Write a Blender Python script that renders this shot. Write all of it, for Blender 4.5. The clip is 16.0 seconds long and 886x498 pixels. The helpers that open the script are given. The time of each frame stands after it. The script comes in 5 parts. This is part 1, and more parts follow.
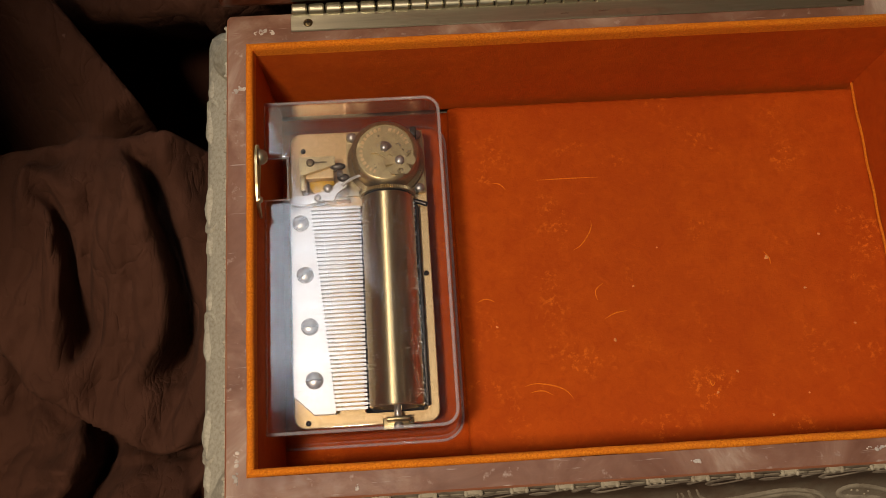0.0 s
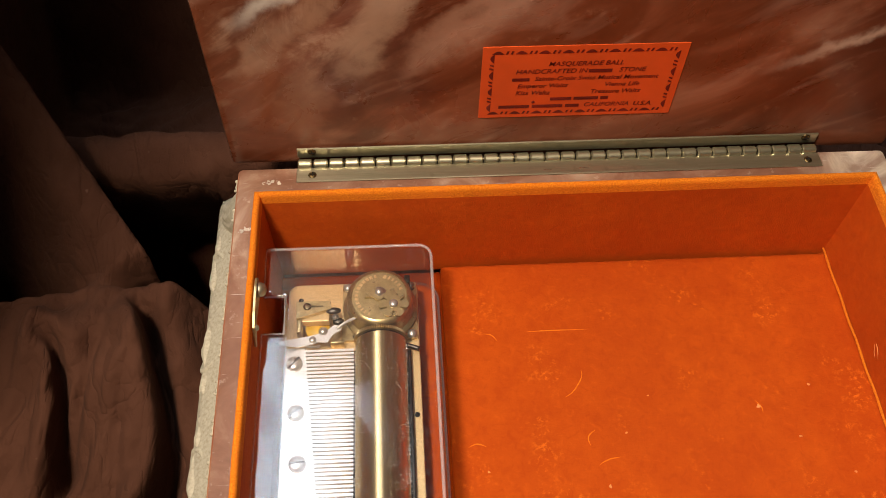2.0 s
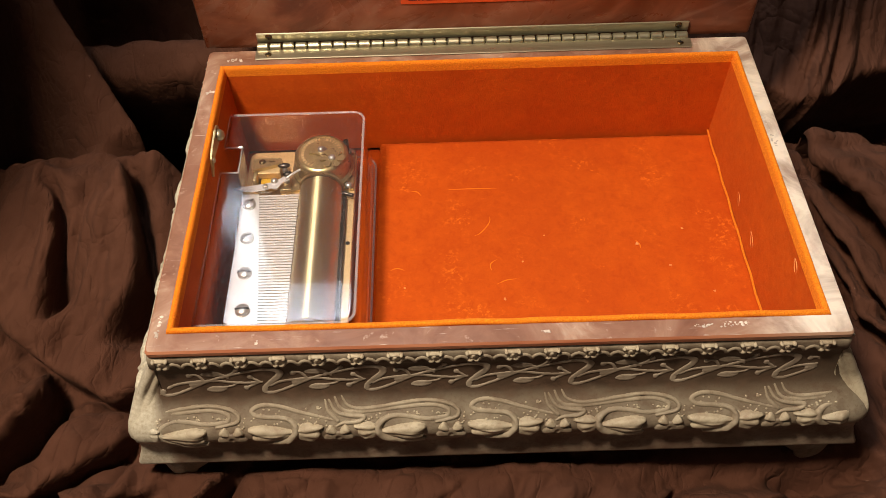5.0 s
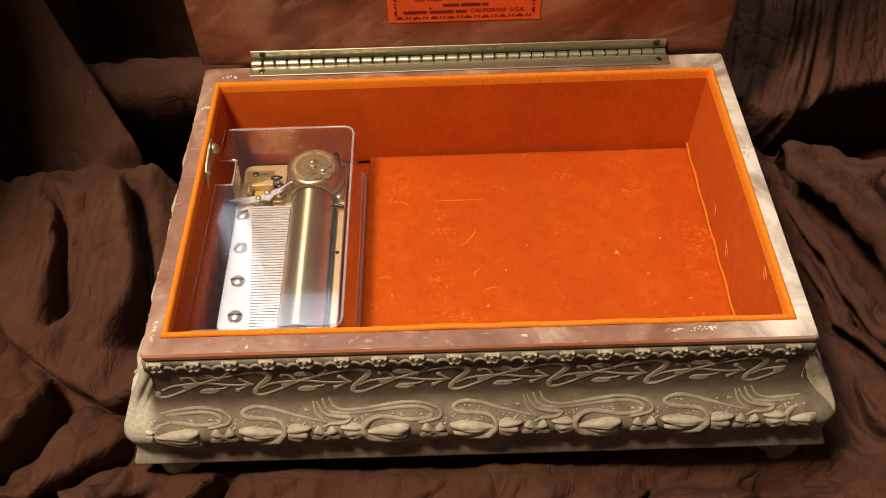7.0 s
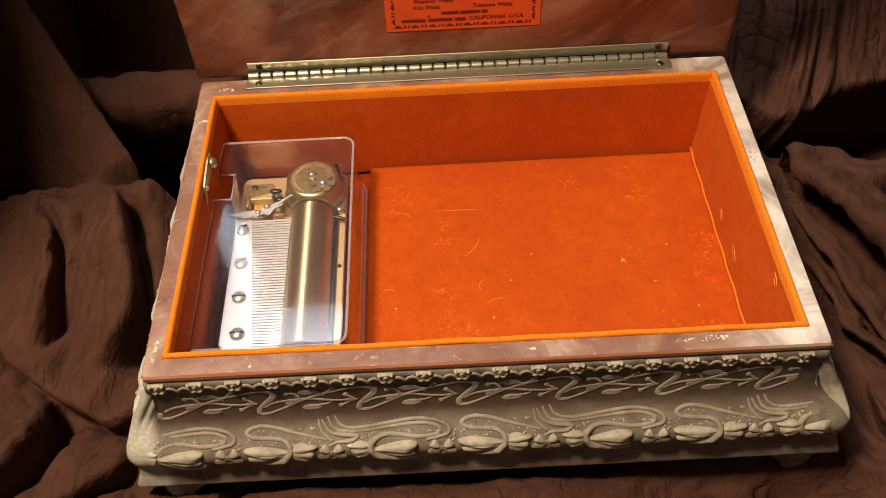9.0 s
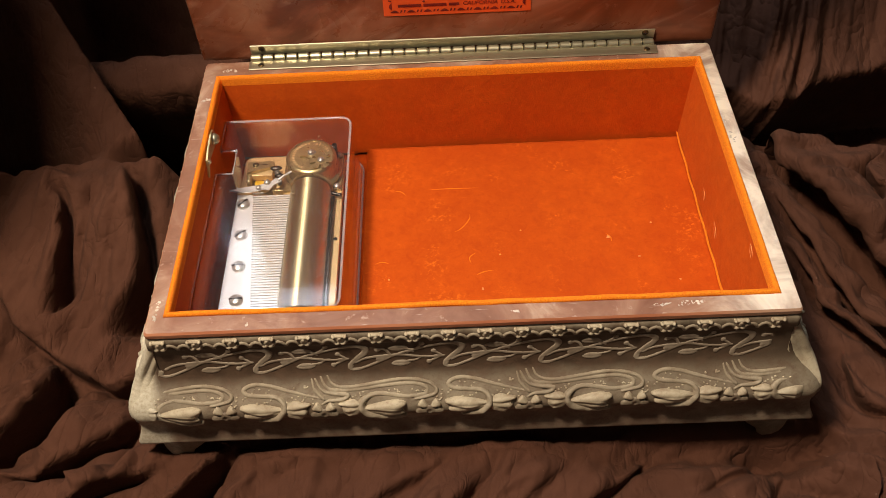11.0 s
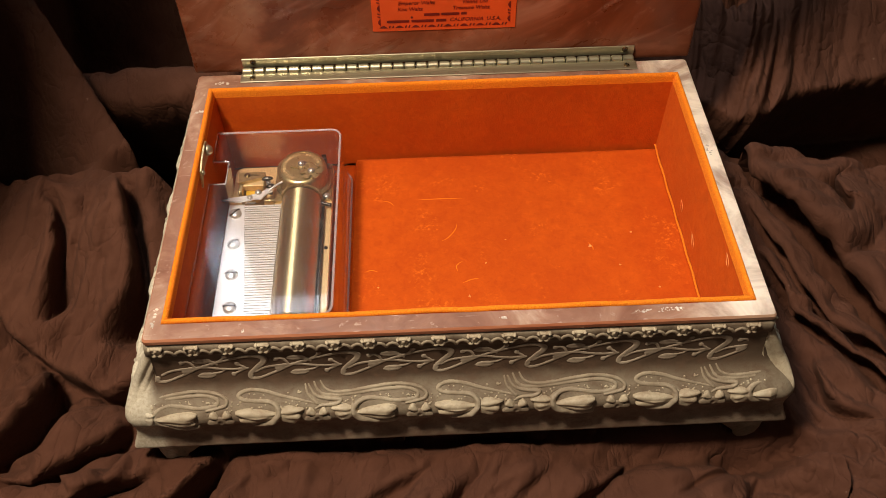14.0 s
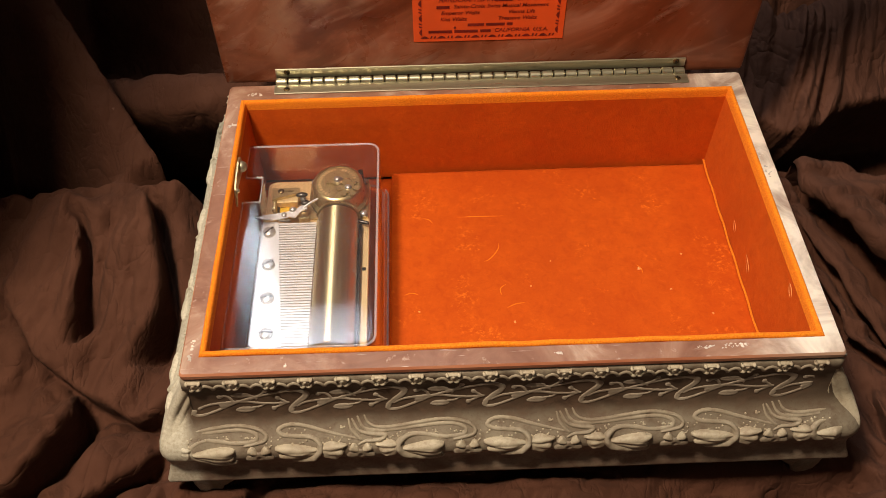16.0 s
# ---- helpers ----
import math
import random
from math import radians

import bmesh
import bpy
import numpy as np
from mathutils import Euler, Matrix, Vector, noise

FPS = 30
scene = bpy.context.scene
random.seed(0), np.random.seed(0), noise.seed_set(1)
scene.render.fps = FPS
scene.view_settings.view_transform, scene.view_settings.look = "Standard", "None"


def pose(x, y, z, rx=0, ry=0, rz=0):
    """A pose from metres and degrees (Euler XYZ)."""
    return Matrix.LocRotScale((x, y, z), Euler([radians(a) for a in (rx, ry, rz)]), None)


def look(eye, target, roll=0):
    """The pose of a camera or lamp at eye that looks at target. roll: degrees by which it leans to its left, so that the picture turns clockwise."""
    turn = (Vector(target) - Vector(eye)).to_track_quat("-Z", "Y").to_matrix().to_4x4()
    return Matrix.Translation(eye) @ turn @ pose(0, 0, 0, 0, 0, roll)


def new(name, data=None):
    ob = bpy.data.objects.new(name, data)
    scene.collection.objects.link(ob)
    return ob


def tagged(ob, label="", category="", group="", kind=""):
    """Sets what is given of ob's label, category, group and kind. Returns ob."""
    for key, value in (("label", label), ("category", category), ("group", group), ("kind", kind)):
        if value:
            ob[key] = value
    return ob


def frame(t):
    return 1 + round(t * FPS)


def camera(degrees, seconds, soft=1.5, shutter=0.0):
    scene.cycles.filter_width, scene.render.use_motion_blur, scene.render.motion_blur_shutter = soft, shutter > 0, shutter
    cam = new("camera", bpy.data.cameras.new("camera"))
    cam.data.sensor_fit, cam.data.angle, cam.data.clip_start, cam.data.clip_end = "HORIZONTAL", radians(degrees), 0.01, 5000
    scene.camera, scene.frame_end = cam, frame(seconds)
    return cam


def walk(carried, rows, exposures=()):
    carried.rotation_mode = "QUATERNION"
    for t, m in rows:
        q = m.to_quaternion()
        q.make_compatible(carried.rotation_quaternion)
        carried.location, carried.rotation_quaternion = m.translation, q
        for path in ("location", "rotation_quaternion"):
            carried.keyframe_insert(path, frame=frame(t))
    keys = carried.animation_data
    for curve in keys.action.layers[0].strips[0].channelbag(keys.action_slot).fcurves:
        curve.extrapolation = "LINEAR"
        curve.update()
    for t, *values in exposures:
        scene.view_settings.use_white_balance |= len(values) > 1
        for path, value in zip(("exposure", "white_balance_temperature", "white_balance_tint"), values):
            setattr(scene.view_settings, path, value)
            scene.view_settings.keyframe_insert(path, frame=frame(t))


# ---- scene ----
cam = camera(53.8, 16.0, soft=0.8)


def held(x, y, z, yaw, pitch, roll):
    """A hand-held pose: where the eye is, its heading, its tilt and its lean, in degrees."""
    a, b = radians(yaw), radians(pitch)
    way = Vector((-math.sin(a) * math.cos(b), math.cos(a) * math.cos(b), math.sin(b)))
    return look((x, y, z), Vector((x, y, z)) + way, roll)


# seconds, eye, heading, tilt, lean
PATH = [
    (0.0, -0.0730, -0.0842, 0.4070, -7.185, -73.940, 3.726),
    (0.5, -0.0747, -0.0899, 0.4041, -7.580, -71.156, 3.772),
    (1.0, -0.0758, -0.1050, 0.4009, -5.413, -63.624, 1.745),
    (1.5, -0.0770, -0.1224, 0.3923, -5.286, -61.813, 1.929),
    (2.0, -0.0710, -0.1390, 0.3937, -4.532, -55.842, 1.735),
    (2.5, -0.0655, -0.1507, 0.3982, -4.021, -52.921, 1.826),
    (3.0, -0.0604, -0.1697, 0.3967, -2.750, -52.967, 1.450),
    (3.5, -0.0470, -0.2016, 0.3875, -3.331, -52.852, 1.720),
    (4.0, -0.0268, -0.2296, 0.3840, -1.816, -52.571, 0.312),
    (4.5, -0.0223, -0.2521, 0.3901, -0.261, -52.255, -1.413),
    (7.0, -0.0120, -0.2760, 0.4087, 0.398, -51.011, -2.042),
    (7.5, -0.0165, -0.2753, 0.4081, 0.325, -51.004, -2.417),
    (8.0, -0.0163, -0.2742, 0.4077, 0.825, -50.822, -3.328),
    (8.5, -0.0161, -0.2682, 0.4062, 0.047, -50.872, -2.921),
    (11.0, -0.0076, -0.2947, 0.4076, 0.833, -50.058, -2.930),
    (11.5, -0.0071, -0.3068, 0.4122, 0.888, -49.864, -2.574),
    (12.0, -0.0092, -0.3068, 0.4158, 0.396, -49.744, -2.380),
    (12.5, -0.0086, -0.3011, 0.4158, -0.316, -49.709, -1.914),
    (13.0, -0.0107, -0.3031, 0.4163, -0.733, -49.564, -1.587),
    (13.5, -0.0112, -0.3055, 0.4174, -1.096, -49.624, -1.336),
    (14.0, -0.0144, -0.3032, 0.4186, -1.758, -49.581, -0.916),
    (14.5, -0.0172, -0.2947, 0.4200, -1.372, -49.701, -1.239),
    (15.0, -0.0186, -0.2841, 0.4174, -1.506, -50.039, -1.016),
    (15.5, -0.0274, -0.2736, 0.4159, -1.587, -50.359, -0.842),
    (16.0, -0.0347, -0.2740, 0.4168, -1.539, -50.710, -0.645),
]
walk(cam, [(t, held(*p)) for t, *p in PATH], exposures=[(0.0, -1.12), (0.5, -0.98), (1.0, -0.66), (1.5, -0.42), (2.0, -0.24), (2.5, 0.10), (3.0, 0.15), (3.5, -0.10), (4.5, -0.05), (16.0, -0.05)])

# ---- light ----
world = bpy.data.worlds.new("world")
scene.world = world
world.use_nodes = True
world.node_tree.nodes["Background"].inputs[0].default_value = (1.0, 0.8, 0.6, 1)
world.node_tree.nodes["Background"].inputs[1].default_value = 0.001


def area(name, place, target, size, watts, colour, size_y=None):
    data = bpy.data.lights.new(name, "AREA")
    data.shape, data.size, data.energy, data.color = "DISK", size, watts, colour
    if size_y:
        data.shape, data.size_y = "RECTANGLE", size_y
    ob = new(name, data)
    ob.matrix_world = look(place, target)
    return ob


area("unseen_light", (-0.30, -0.17, 0.90), (0, 0, 0.05), 0.12, 10.8, (1.0, 0.82, 0.62))
# Added fill from the front with no known source; brightens the carved face.
area("unseen_light", (0.10, -1.50, 1.40), (0, 0, 0.05), 0.50, 1.5, (1.0, 0.86, 0.70))
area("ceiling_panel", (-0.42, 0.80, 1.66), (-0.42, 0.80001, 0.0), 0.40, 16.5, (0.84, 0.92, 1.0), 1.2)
# Added weak light from behind, no known source; brightens the back folds' crests.
area("unseen_light", (0.80, 0.80, 1.40), (0.1, 0.1, 0.05), 0.30, 1.2, (1.0, 0.84, 0.66))

# ---- materials ----
def material(name, rough=0.5, metal=0.0):
    m = bpy.data.materials.new(name)
    m.use_nodes = True
    p = m.node_tree.nodes["Principled BSDF"]
    p.inputs["Roughness"].default_value = rough
    p.inputs["Metallic"].default_value = metal
    return m, m.node_tree, p


def node(tree, kind, links=None, **values):
    n = tree.nodes.new(kind)
    for key, value in values.items():
        if key in n.inputs:
            n.inputs[key].default_value = value
    for key, source in (links or {}).items():
        tree.links.new(source, n.inputs[key])
    return n


def coords(tree, scale=(1, 1, 1), turn=(0, 0, 0)):
    """World places in metres: every mesh here is built in world coordinates or moved whole."""
    geo = tree.nodes.new("ShaderNodeNewGeometry")
    mp = tree.nodes.new("ShaderNodeMapping")
    mp.inputs["Scale"].default_value = scale
    mp.inputs["Rotation"].default_value = [radians(a) for a in turn]
    tree.links.new(geo.outputs["Position"], mp.inputs["Vector"])
    return mp.outputs["Vector"]


def noise_tex(tree, vec, scale, detail=4.0, rough=0.55, twist=0.0):
    n = tree.nodes.new("ShaderNodeTexNoise")
    n.inputs["Scale"].default_value = scale
    n.inputs["Detail"].default_value = detail
    n.inputs["Roughness"].default_value = rough
    n.inputs["Distortion"].default_value = twist
    tree.links.new(vec, n.inputs["Vector"])
    return n.outputs[0]


def ramp(tree, fac, stops):
    r = tree.nodes.new("ShaderNodeValToRGB")
    el = r.color_ramp.elements
    while len(el) < len(stops):
        el.new(0.5)
    for e, (at, col) in zip(el, stops):
        e.position, e.color = at, (*col, 1)
    tree.links.new(fac, r.inputs[0])
    return r.outputs[0]


def grey(tree, fac, lo, hi, a=0.0, b=1.0):
    return ramp(tree, fac, [(lo, (a, a, a)), (hi, (b, b, b))])


def mix(tree, fac, a, b, mode="MIX"):
    n = tree.nodes.new("ShaderNodeMix")
    n.data_type, n.blend_type = "RGBA", mode
    for socket, v in ((n.inputs[0], fac), (n.inputs[6], a), (n.inputs[7], b)):
        if isinstance(v, (int, float)):
            socket.default_value = v
        elif isinstance(v, tuple):
            socket.default_value = (*v, 1)
        else:
            tree.links.new(v, socket)
    return n.outputs[2]


def bump(tree, p, height, strength, distance):
    b = tree.nodes.new("ShaderNodeBump")
    b.inputs["Strength"].default_value = strength
    b.inputs["Distance"].default_value = distance
    tree.links.new(height, b.inputs["Height"])
    tree.links.new(b.outputs[0], p.inputs["Normal"])
    return b


def split_x(tree):
    geo = tree.nodes.new("ShaderNodeNewGeometry")
    s = tree.nodes.new("ShaderNodeSeparateXYZ")
    tree.links.new(geo.outputs["Position"], s.inputs[0])
    return s.outputs


def ranged(tree, value, lo, hi, a=0.0, b=1.0):
    n = tree.nodes.new("ShaderNodeMapRange")
    n.interpolation_type = "SMOOTHSTEP"
    for k, v in zip((1, 2, 3, 4), (lo, hi, a, b)):
        n.inputs[k].default_value = v
    tree.links.new(value, n.inputs[0])
    return n.outputs[0]


def make_velvet(name, wear):
    m, t, p = material(name, 0.85)
    vec = coords(t)
    fine = noise_tex(t, vec, 2600, 2)
    mid = noise_tex(t, vec, 90, 5, 0.6)
    big = noise_tex(t, vec, 16, 3)
    col = mix(t, grey(t, mid, 0.35, 0.7), (0.50, 0.072, 0.0040), (0.58, 0.093, 0.0050))
    col = mix(t, grey(t, big, 0.4, 0.65, 0, 0.55), col, (0.45, 0.058, 0.0035))
    # pile crushed bright in small worn patches
    patch = noise_tex(t, vec, 38, 3, 0.5)
    crumb = noise_tex(t, vec, 420, 4, 0.7)
    worn = mix(t, grey(t, patch, 0.54, 0.66, 0, wear), (0, 0, 0), grey(t, crumb, 0.52, 0.66))
    col = mix(t, worn, col, (0.78, 0.17, 0.012))
    # short pile lying this way and that, and the nap's grain
    nap = noise_tex(t, coords(t, (1, 1, 1), (0, 0, 20)), 240, 5, 0.7, 0.8)
    col = mix(t, grey(t, nap, 0.34, 0.50, 0.40, 0.0), col, (0.40, 0.046, 0.0030))
    col = mix(t, grey(t, nap, 0.56, 0.72, 0.0, 0.34), col, (0.72, 0.135, 0.009))
    t.links.new(col, p.inputs["Base Color"])
    p.inputs["Sheen Weight"].default_value = 0.12 if wear > 0.5 else 0.22
    p.inputs["Sheen Roughness"].default_value = 0.4
    p.inputs["Sheen Tint"].default_value = (1.0, 0.36, 0.06, 1)
    p.inputs["Specular IOR Level"].default_value = 0.15
    bump(t, p, mix(t, 0.6, fine, crumb), 0.45, 0.0010)
    return m


def make_piping():
    m, t, p = material("orange_velvet_edge", 0.9)
    vec = coords(t)
    fine = noise_tex(t, vec, 1500, 3, 0.7)
    mid = noise_tex(t, vec, 140, 4)
    col = mix(t, grey(t, fine, 0.35, 0.65), (0.66, 0.150, 0.008), (0.95, 0.30, 0.020))
    col = mix(t, grey(t, mid, 0.4, 0.7, 0, 0.5), col, (0.80, 0.20, 0.02))
    t.links.new(col, p.inputs["Base Color"])
    p.inputs["Sheen Weight"].default_value = 0.2
    p.inputs["Sheen Tint"].default_value = (1.0, 0.5, 0.1, 1)
    p.inputs["Specular IOR Level"].default_value = 0.1
    bump(t, p, fine, 0.6, 0.0007)
    return m


def make_rim_stone():
    m, t, p = material("pink_cast_stone", 0.42)
    vec = coords(t, (1, 1, 1), (0, 0, 25))
    veins = noise_tex(t, vec, 26, 5, 0.6, 1.6)
    fine = noise_tex(t, vec, 240, 4, 0.6)
    scratch = noise_tex(t, coords(t, (60, 900, 300)), 1.0, 3)
    xyz = split_x(t)
    col = ramp(t, veins, [(0.28, (0.185, 0.078, 0.047)), (0.46, (0.255, 0.122, 0.079)), (0.58, (0.335, 0.188, 0.130)), (0.74, (0.52, 0.38, 0.29))])
    pale = mix(t, grey(t, veins, 0.36, 0.60), (0.34, 0.235, 0.19), (0.80, 0.70, 0.60))
    col = mix(t, ranged(t, xyz[0], 0.095, 0.128), col, pale)
    col = mix(t, grey(t, fine, 0.62, 0.75, 0, 0.5), col, (0.70, 0.56, 0.48))
    col = mix(t, grey(t, scratch, 0.66, 0.74, 0, 0.5), col, (0.78, 0.68, 0.60))
    t.links.new(col, p.inputs["Base Color"])
    p.inputs["Subsurface Weight"].default_value = 0.12
    p.inputs["Subsurface Radius"].default_value = (0.004, 0.0018, 0.001)
    p.inputs["Subsurface Scale"].default_value = 0.6
    t.links.new(grey(t, fine, 0.3, 0.7, 0.42, 0.62), p.inputs["Roughness"])
    p.inputs["Specular IOR Level"].default_value = 0.35
    bump(t, p, mix(t, 0.5, fine, scratch), 0.12, 0.0005)
    return m


def lean_axes(t, degrees):
    """Distances along and across a direction that climbs over the lid's face."""
    c, s = math.cos(radians(degrees)), math.sin(radians(degrees))
    geo = t.nodes.new("ShaderNodeNewGeometry")
    out = []
    for way in ((c, 0, s), (-s, 0, c)):
        dot = t.nodes.new("ShaderNodeVectorMath")
        dot.operation = "DOT_PRODUCT"
        dot.inputs[1].default_value = way
        t.links.new(geo.outputs["Position"], dot.inputs[0])
        out.append(dot.outputs["Value"])
    return out


def math_node(t, kind, a, b=0.0):
    n = t.nodes.new("ShaderNodeMath")
    n.operation = kind
    for socket, v in zip(n.inputs, (a, b)):
        if isinstance(v, (int, float)):
            socket.default_value = v
        else:
            t.links.new(v, socket)
    return n.outputs[0]


def stretched(t, along, across, long, wide):
    v = t.nodes.new("ShaderNodeCombineXYZ")
    t.links.new(math_node(t, "MULTIPLY", along, 1 / long), v.inputs[0])
    t.links.new(math_node(t, "MULTIPLY", across, 1 / wide), v.inputs[2])
    return v.outputs[0]


def make_lid_stone():
    """Polished stone with marbling poured in slanting swirls."""
    m, t, p = material("brown_marbled_stone", 0.22)
    a, b = lean_axes(t, 33)
    swirl = noise_tex(t, stretched(t, a, b, 0.085, 0.034), 1.0, 5, 0.55, 1.1)
    wisp = noise_tex(t, stretched(t, a, b, 0.060, 0.013), 1.0, 4, 0.55, 0.7)
    cloud = noise_tex(t, stretched(t, a, b, 0.040, 0.022), 1.0, 5, 0.62, 0.9)
    speck = noise_tex(t, coords(t), 130, 5, 0.68)
    ragged = noise_tex(t, coords(t), 55, 5, 0.62)
    col = ramp(t, swirl, [(0.30, (0.098, 0.023, 0.009)), (0.46, (0.152, 0.041, 0.017)), (0.58, (0.235, 0.076, 0.038)), (0.72, (0.38, 0.170, 0.105))])
    col = mix(t, grey(t, wisp, 0.56, 0.76, 0, 0.45), col, (0.50, 0.29, 0.21))
    # cloudier towards the upper hinge-left corner of the pour
    upper = ranged(t, b, 0.155, 0.205)
    blotch = mix(t, upper, (0, 0, 0), grey(t, cloud, 0.47, 0.62))
    col = mix(t, math_node(t, "MULTIPLY", blotch, 0.70), col, mix(t, grey(t, speck, 0.42, 0.60), (0.56, 0.34, 0.23), (0.32, 0.125, 0.060)))
    # two pale veins
    for turn, b0, a0, a1, wide, colour, most in ((32.5, 0.2209, -0.022, 0.004, 0.0060, (0.72, 0.67, 0.60), 0.85), (23.7, 0.1085, 0.118, 0.165, 0.0045, (0.66, 0.48, 0.37), 0.75), (38, 0.1640, 0.030, 0.070, 0.0060, (0.52, 0.33, 0.25), 0.6)):
        along, across = lean_axes(t, turn)
        off = math_node(t, "ADD", across, math_node(t, "MULTIPLY", math_node(t, "SUBTRACT", ragged, 0.5), 0.016))
        gap = math_node(t, "ABSOLUTE", math_node(t, "SUBTRACT", off, b0))
        vein = math_node(t, "MULTIPLY", ranged(t, gap, 0.0, wide, 1.0, 0.0), ranged(t, along, a0, a1, 0.0, most))
        col = mix(t, vein, col, colour)
    # cloudy pale pools in the pour
    for x, z, turn, long, wide, colour, most in ((-0.079, 0.174, 62, 0.026, 0.0090, (0.48, 0.30, 0.20), 0.70), (-0.119, 0.168, 50, 0.015, 0.0080, (0.46, 0.28, 0.19), 0.60), (-0.066, 0.202, 60, 0.022, 0.0085, (0.50, 0.33, 0.24), 0.65),
                                                 (-0.042, 0.180, 46, 0.036, 0.0090, (0.42, 0.225, 0.150), 0.75), (-0.100, 0.186, 55, 0.012, 0.0055, (0.50, 0.28, 0.17), 0.6), (-0.020, 0.205, 44, 0.030, 0.0120, (0.48, 0.28, 0.20), 0.6), (-0.108, 0.140, 75, 0.022, 0.0100, (0.36, 0.17, 0.10), 0.6)):
        along, across = lean_axes(t, turn)
        c, s = math.cos(radians(turn)), math.sin(radians(turn))
        da = math_node(t, "MULTIPLY", math_node(t, "SUBTRACT", along, x * c + z * s), 1 / long)
        off = math_node(t, "ADD", across, math_node(t, "MULTIPLY", math_node(t, "SUBTRACT", ragged, 0.5), 0.020))
        db = math_node(t, "MULTIPLY", math_node(t, "SUBTRACT", off, -x * s + z * c), 1 / wide)
        gap = math_node(t, "ADD", math_node(t, "MULTIPLY", da, da), math_node(t, "MULTIPLY", db, db))
        pool = math_node(t, "MULTIPLY", ranged(t, gap, 0.1, 1.6, most, 0.0), ranged(t, speck, 0.25, 0.60, 0.55, 1.0))
        col = mix(t, pool, col, colour)
    col = mix(t, grey(t, speck, 0.60, 0.74, 0, 0.22), col, (0.50, 0.30, 0.20))
    t.links.new(col, p.inputs["Base Color"])
    t.links.new(grey(t, cloud, 0.3, 0.7, 0.22, 0.40), p.inputs["Roughness"])
    bump(t, p, speck, 0.04, 0.0004)
    return m


def make_carved(name, low, high, dirt, patina=None):
    m, t, p = material(name, 0.62)
    vec = coords(t)
    mid = noise_tex(t, vec, 60, 5, 0.6)
    fine = noise_tex(t, vec, 700, 4, 0.65)
    big = noise_tex(t, vec, 14, 3)
    col = mix(t, grey(t, mid, 0.32, 0.68), low, high)
    col = mix(t, grey(t, fine, 0.56, 0.72, 0, 0.55), col, dirt)
    col = mix(t, grey(t, big, 0.50, 0.70, 0, 0.45), col, dirt)
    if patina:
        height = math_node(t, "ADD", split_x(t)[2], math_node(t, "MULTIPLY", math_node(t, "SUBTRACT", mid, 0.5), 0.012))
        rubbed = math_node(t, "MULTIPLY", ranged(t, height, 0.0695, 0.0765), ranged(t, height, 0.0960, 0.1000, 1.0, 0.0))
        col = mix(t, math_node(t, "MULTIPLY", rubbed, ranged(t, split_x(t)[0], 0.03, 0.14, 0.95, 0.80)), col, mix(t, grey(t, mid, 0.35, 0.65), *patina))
    stain = noise_tex(t, coords(t, (1, 1, 1.6)), 150, 5, 0.7, 0.5)
    col = mix(t, grey(t, stain, 0.46, 0.66, 0, 0.6), col, dirt)
    # the carved end beside the movement is paler
    end_x = math_node(t, "ADD", split_x(t)[0], math_node(t, "MULTIPLY", math_node(t, "SUBTRACT", mid, 0.5), 0.008))
    col = mix(t, ranged(t, end_x, -0.1440, -0.1390, 0.80, 0.0), col, mix(t, grey(t, fine, 0.35, 0.7), (0.60, 0.565, 0.455), (0.40, 0.35, 0.26)))
    t.links.new(col, p.inputs["Base Color"])
    p.inputs["Specular IOR Level"].default_value = 0.35
    bump(t, p, mix(t, 0.4, fine, mid), 0.3, 0.0006)
    return m


def make_metal(name, colour, rough, dark=None, grain=(1, 1, 1), scale=500, amount=0.5, relief=0.05, metal=1.0):
    m, t, p = material(name, rough, metal)
    vec = coords(t, grain)
    n = noise_tex(t, vec, scale, 3, 0.6)
    spots = noise_tex(t, coords(t), 130, 4, 0.65)
    dark = dark or tuple(c * 0.6 for c in colour)
    col = mix(t, grey(t, n, 0.35, 0.65, 0, amount), colour, dark)
    col = mix(t, grey(t, spots, 0.58, 0.75, 0, 0.5), col, dark)
    t.links.new(col, p.inputs["Base Color"])
    t.links.new(grey(t, n, 0.3, 0.7, rough * 0.8, min(1.0, rough * 1.35)), p.inputs["Roughness"])
    if relief:
        bump(t, p, n, relief, 0.0003)
    return m


def turned_grain(m):
    """Fine grooves round the y axis, as a lathe leaves them: the shine spreads along the axis."""
    t = m.node_tree
    p = next(n for n in t.nodes if n.type == "BSDF_PRINCIPLED")
    round_axis = t.nodes.new("ShaderNodeTangent")
    round_axis.direction_type, round_axis.axis = "RADIAL", "Y"
    t.links.new(round_axis.outputs[0], p.inputs["Tangent"])
    p.inputs["Anisotropic"].default_value = 0.9
    p.inputs["Anisotropic Rotation"].default_value = 0.25


def make_plain(name, colour, rough, metal=0.0, vary=0.25, scale=120):
    m, t, p = material(name, rough, metal)
    n = noise_tex(t, coords(t), scale, 4)
    col = mix(t, grey(t, n, 0.35, 0.65), tuple(c * (1 - vary) for c in colour), tuple(min(1, c * (1 + vary)) for c in colour))
    t.links.new(col, p.inputs["Base Color"])
    return m


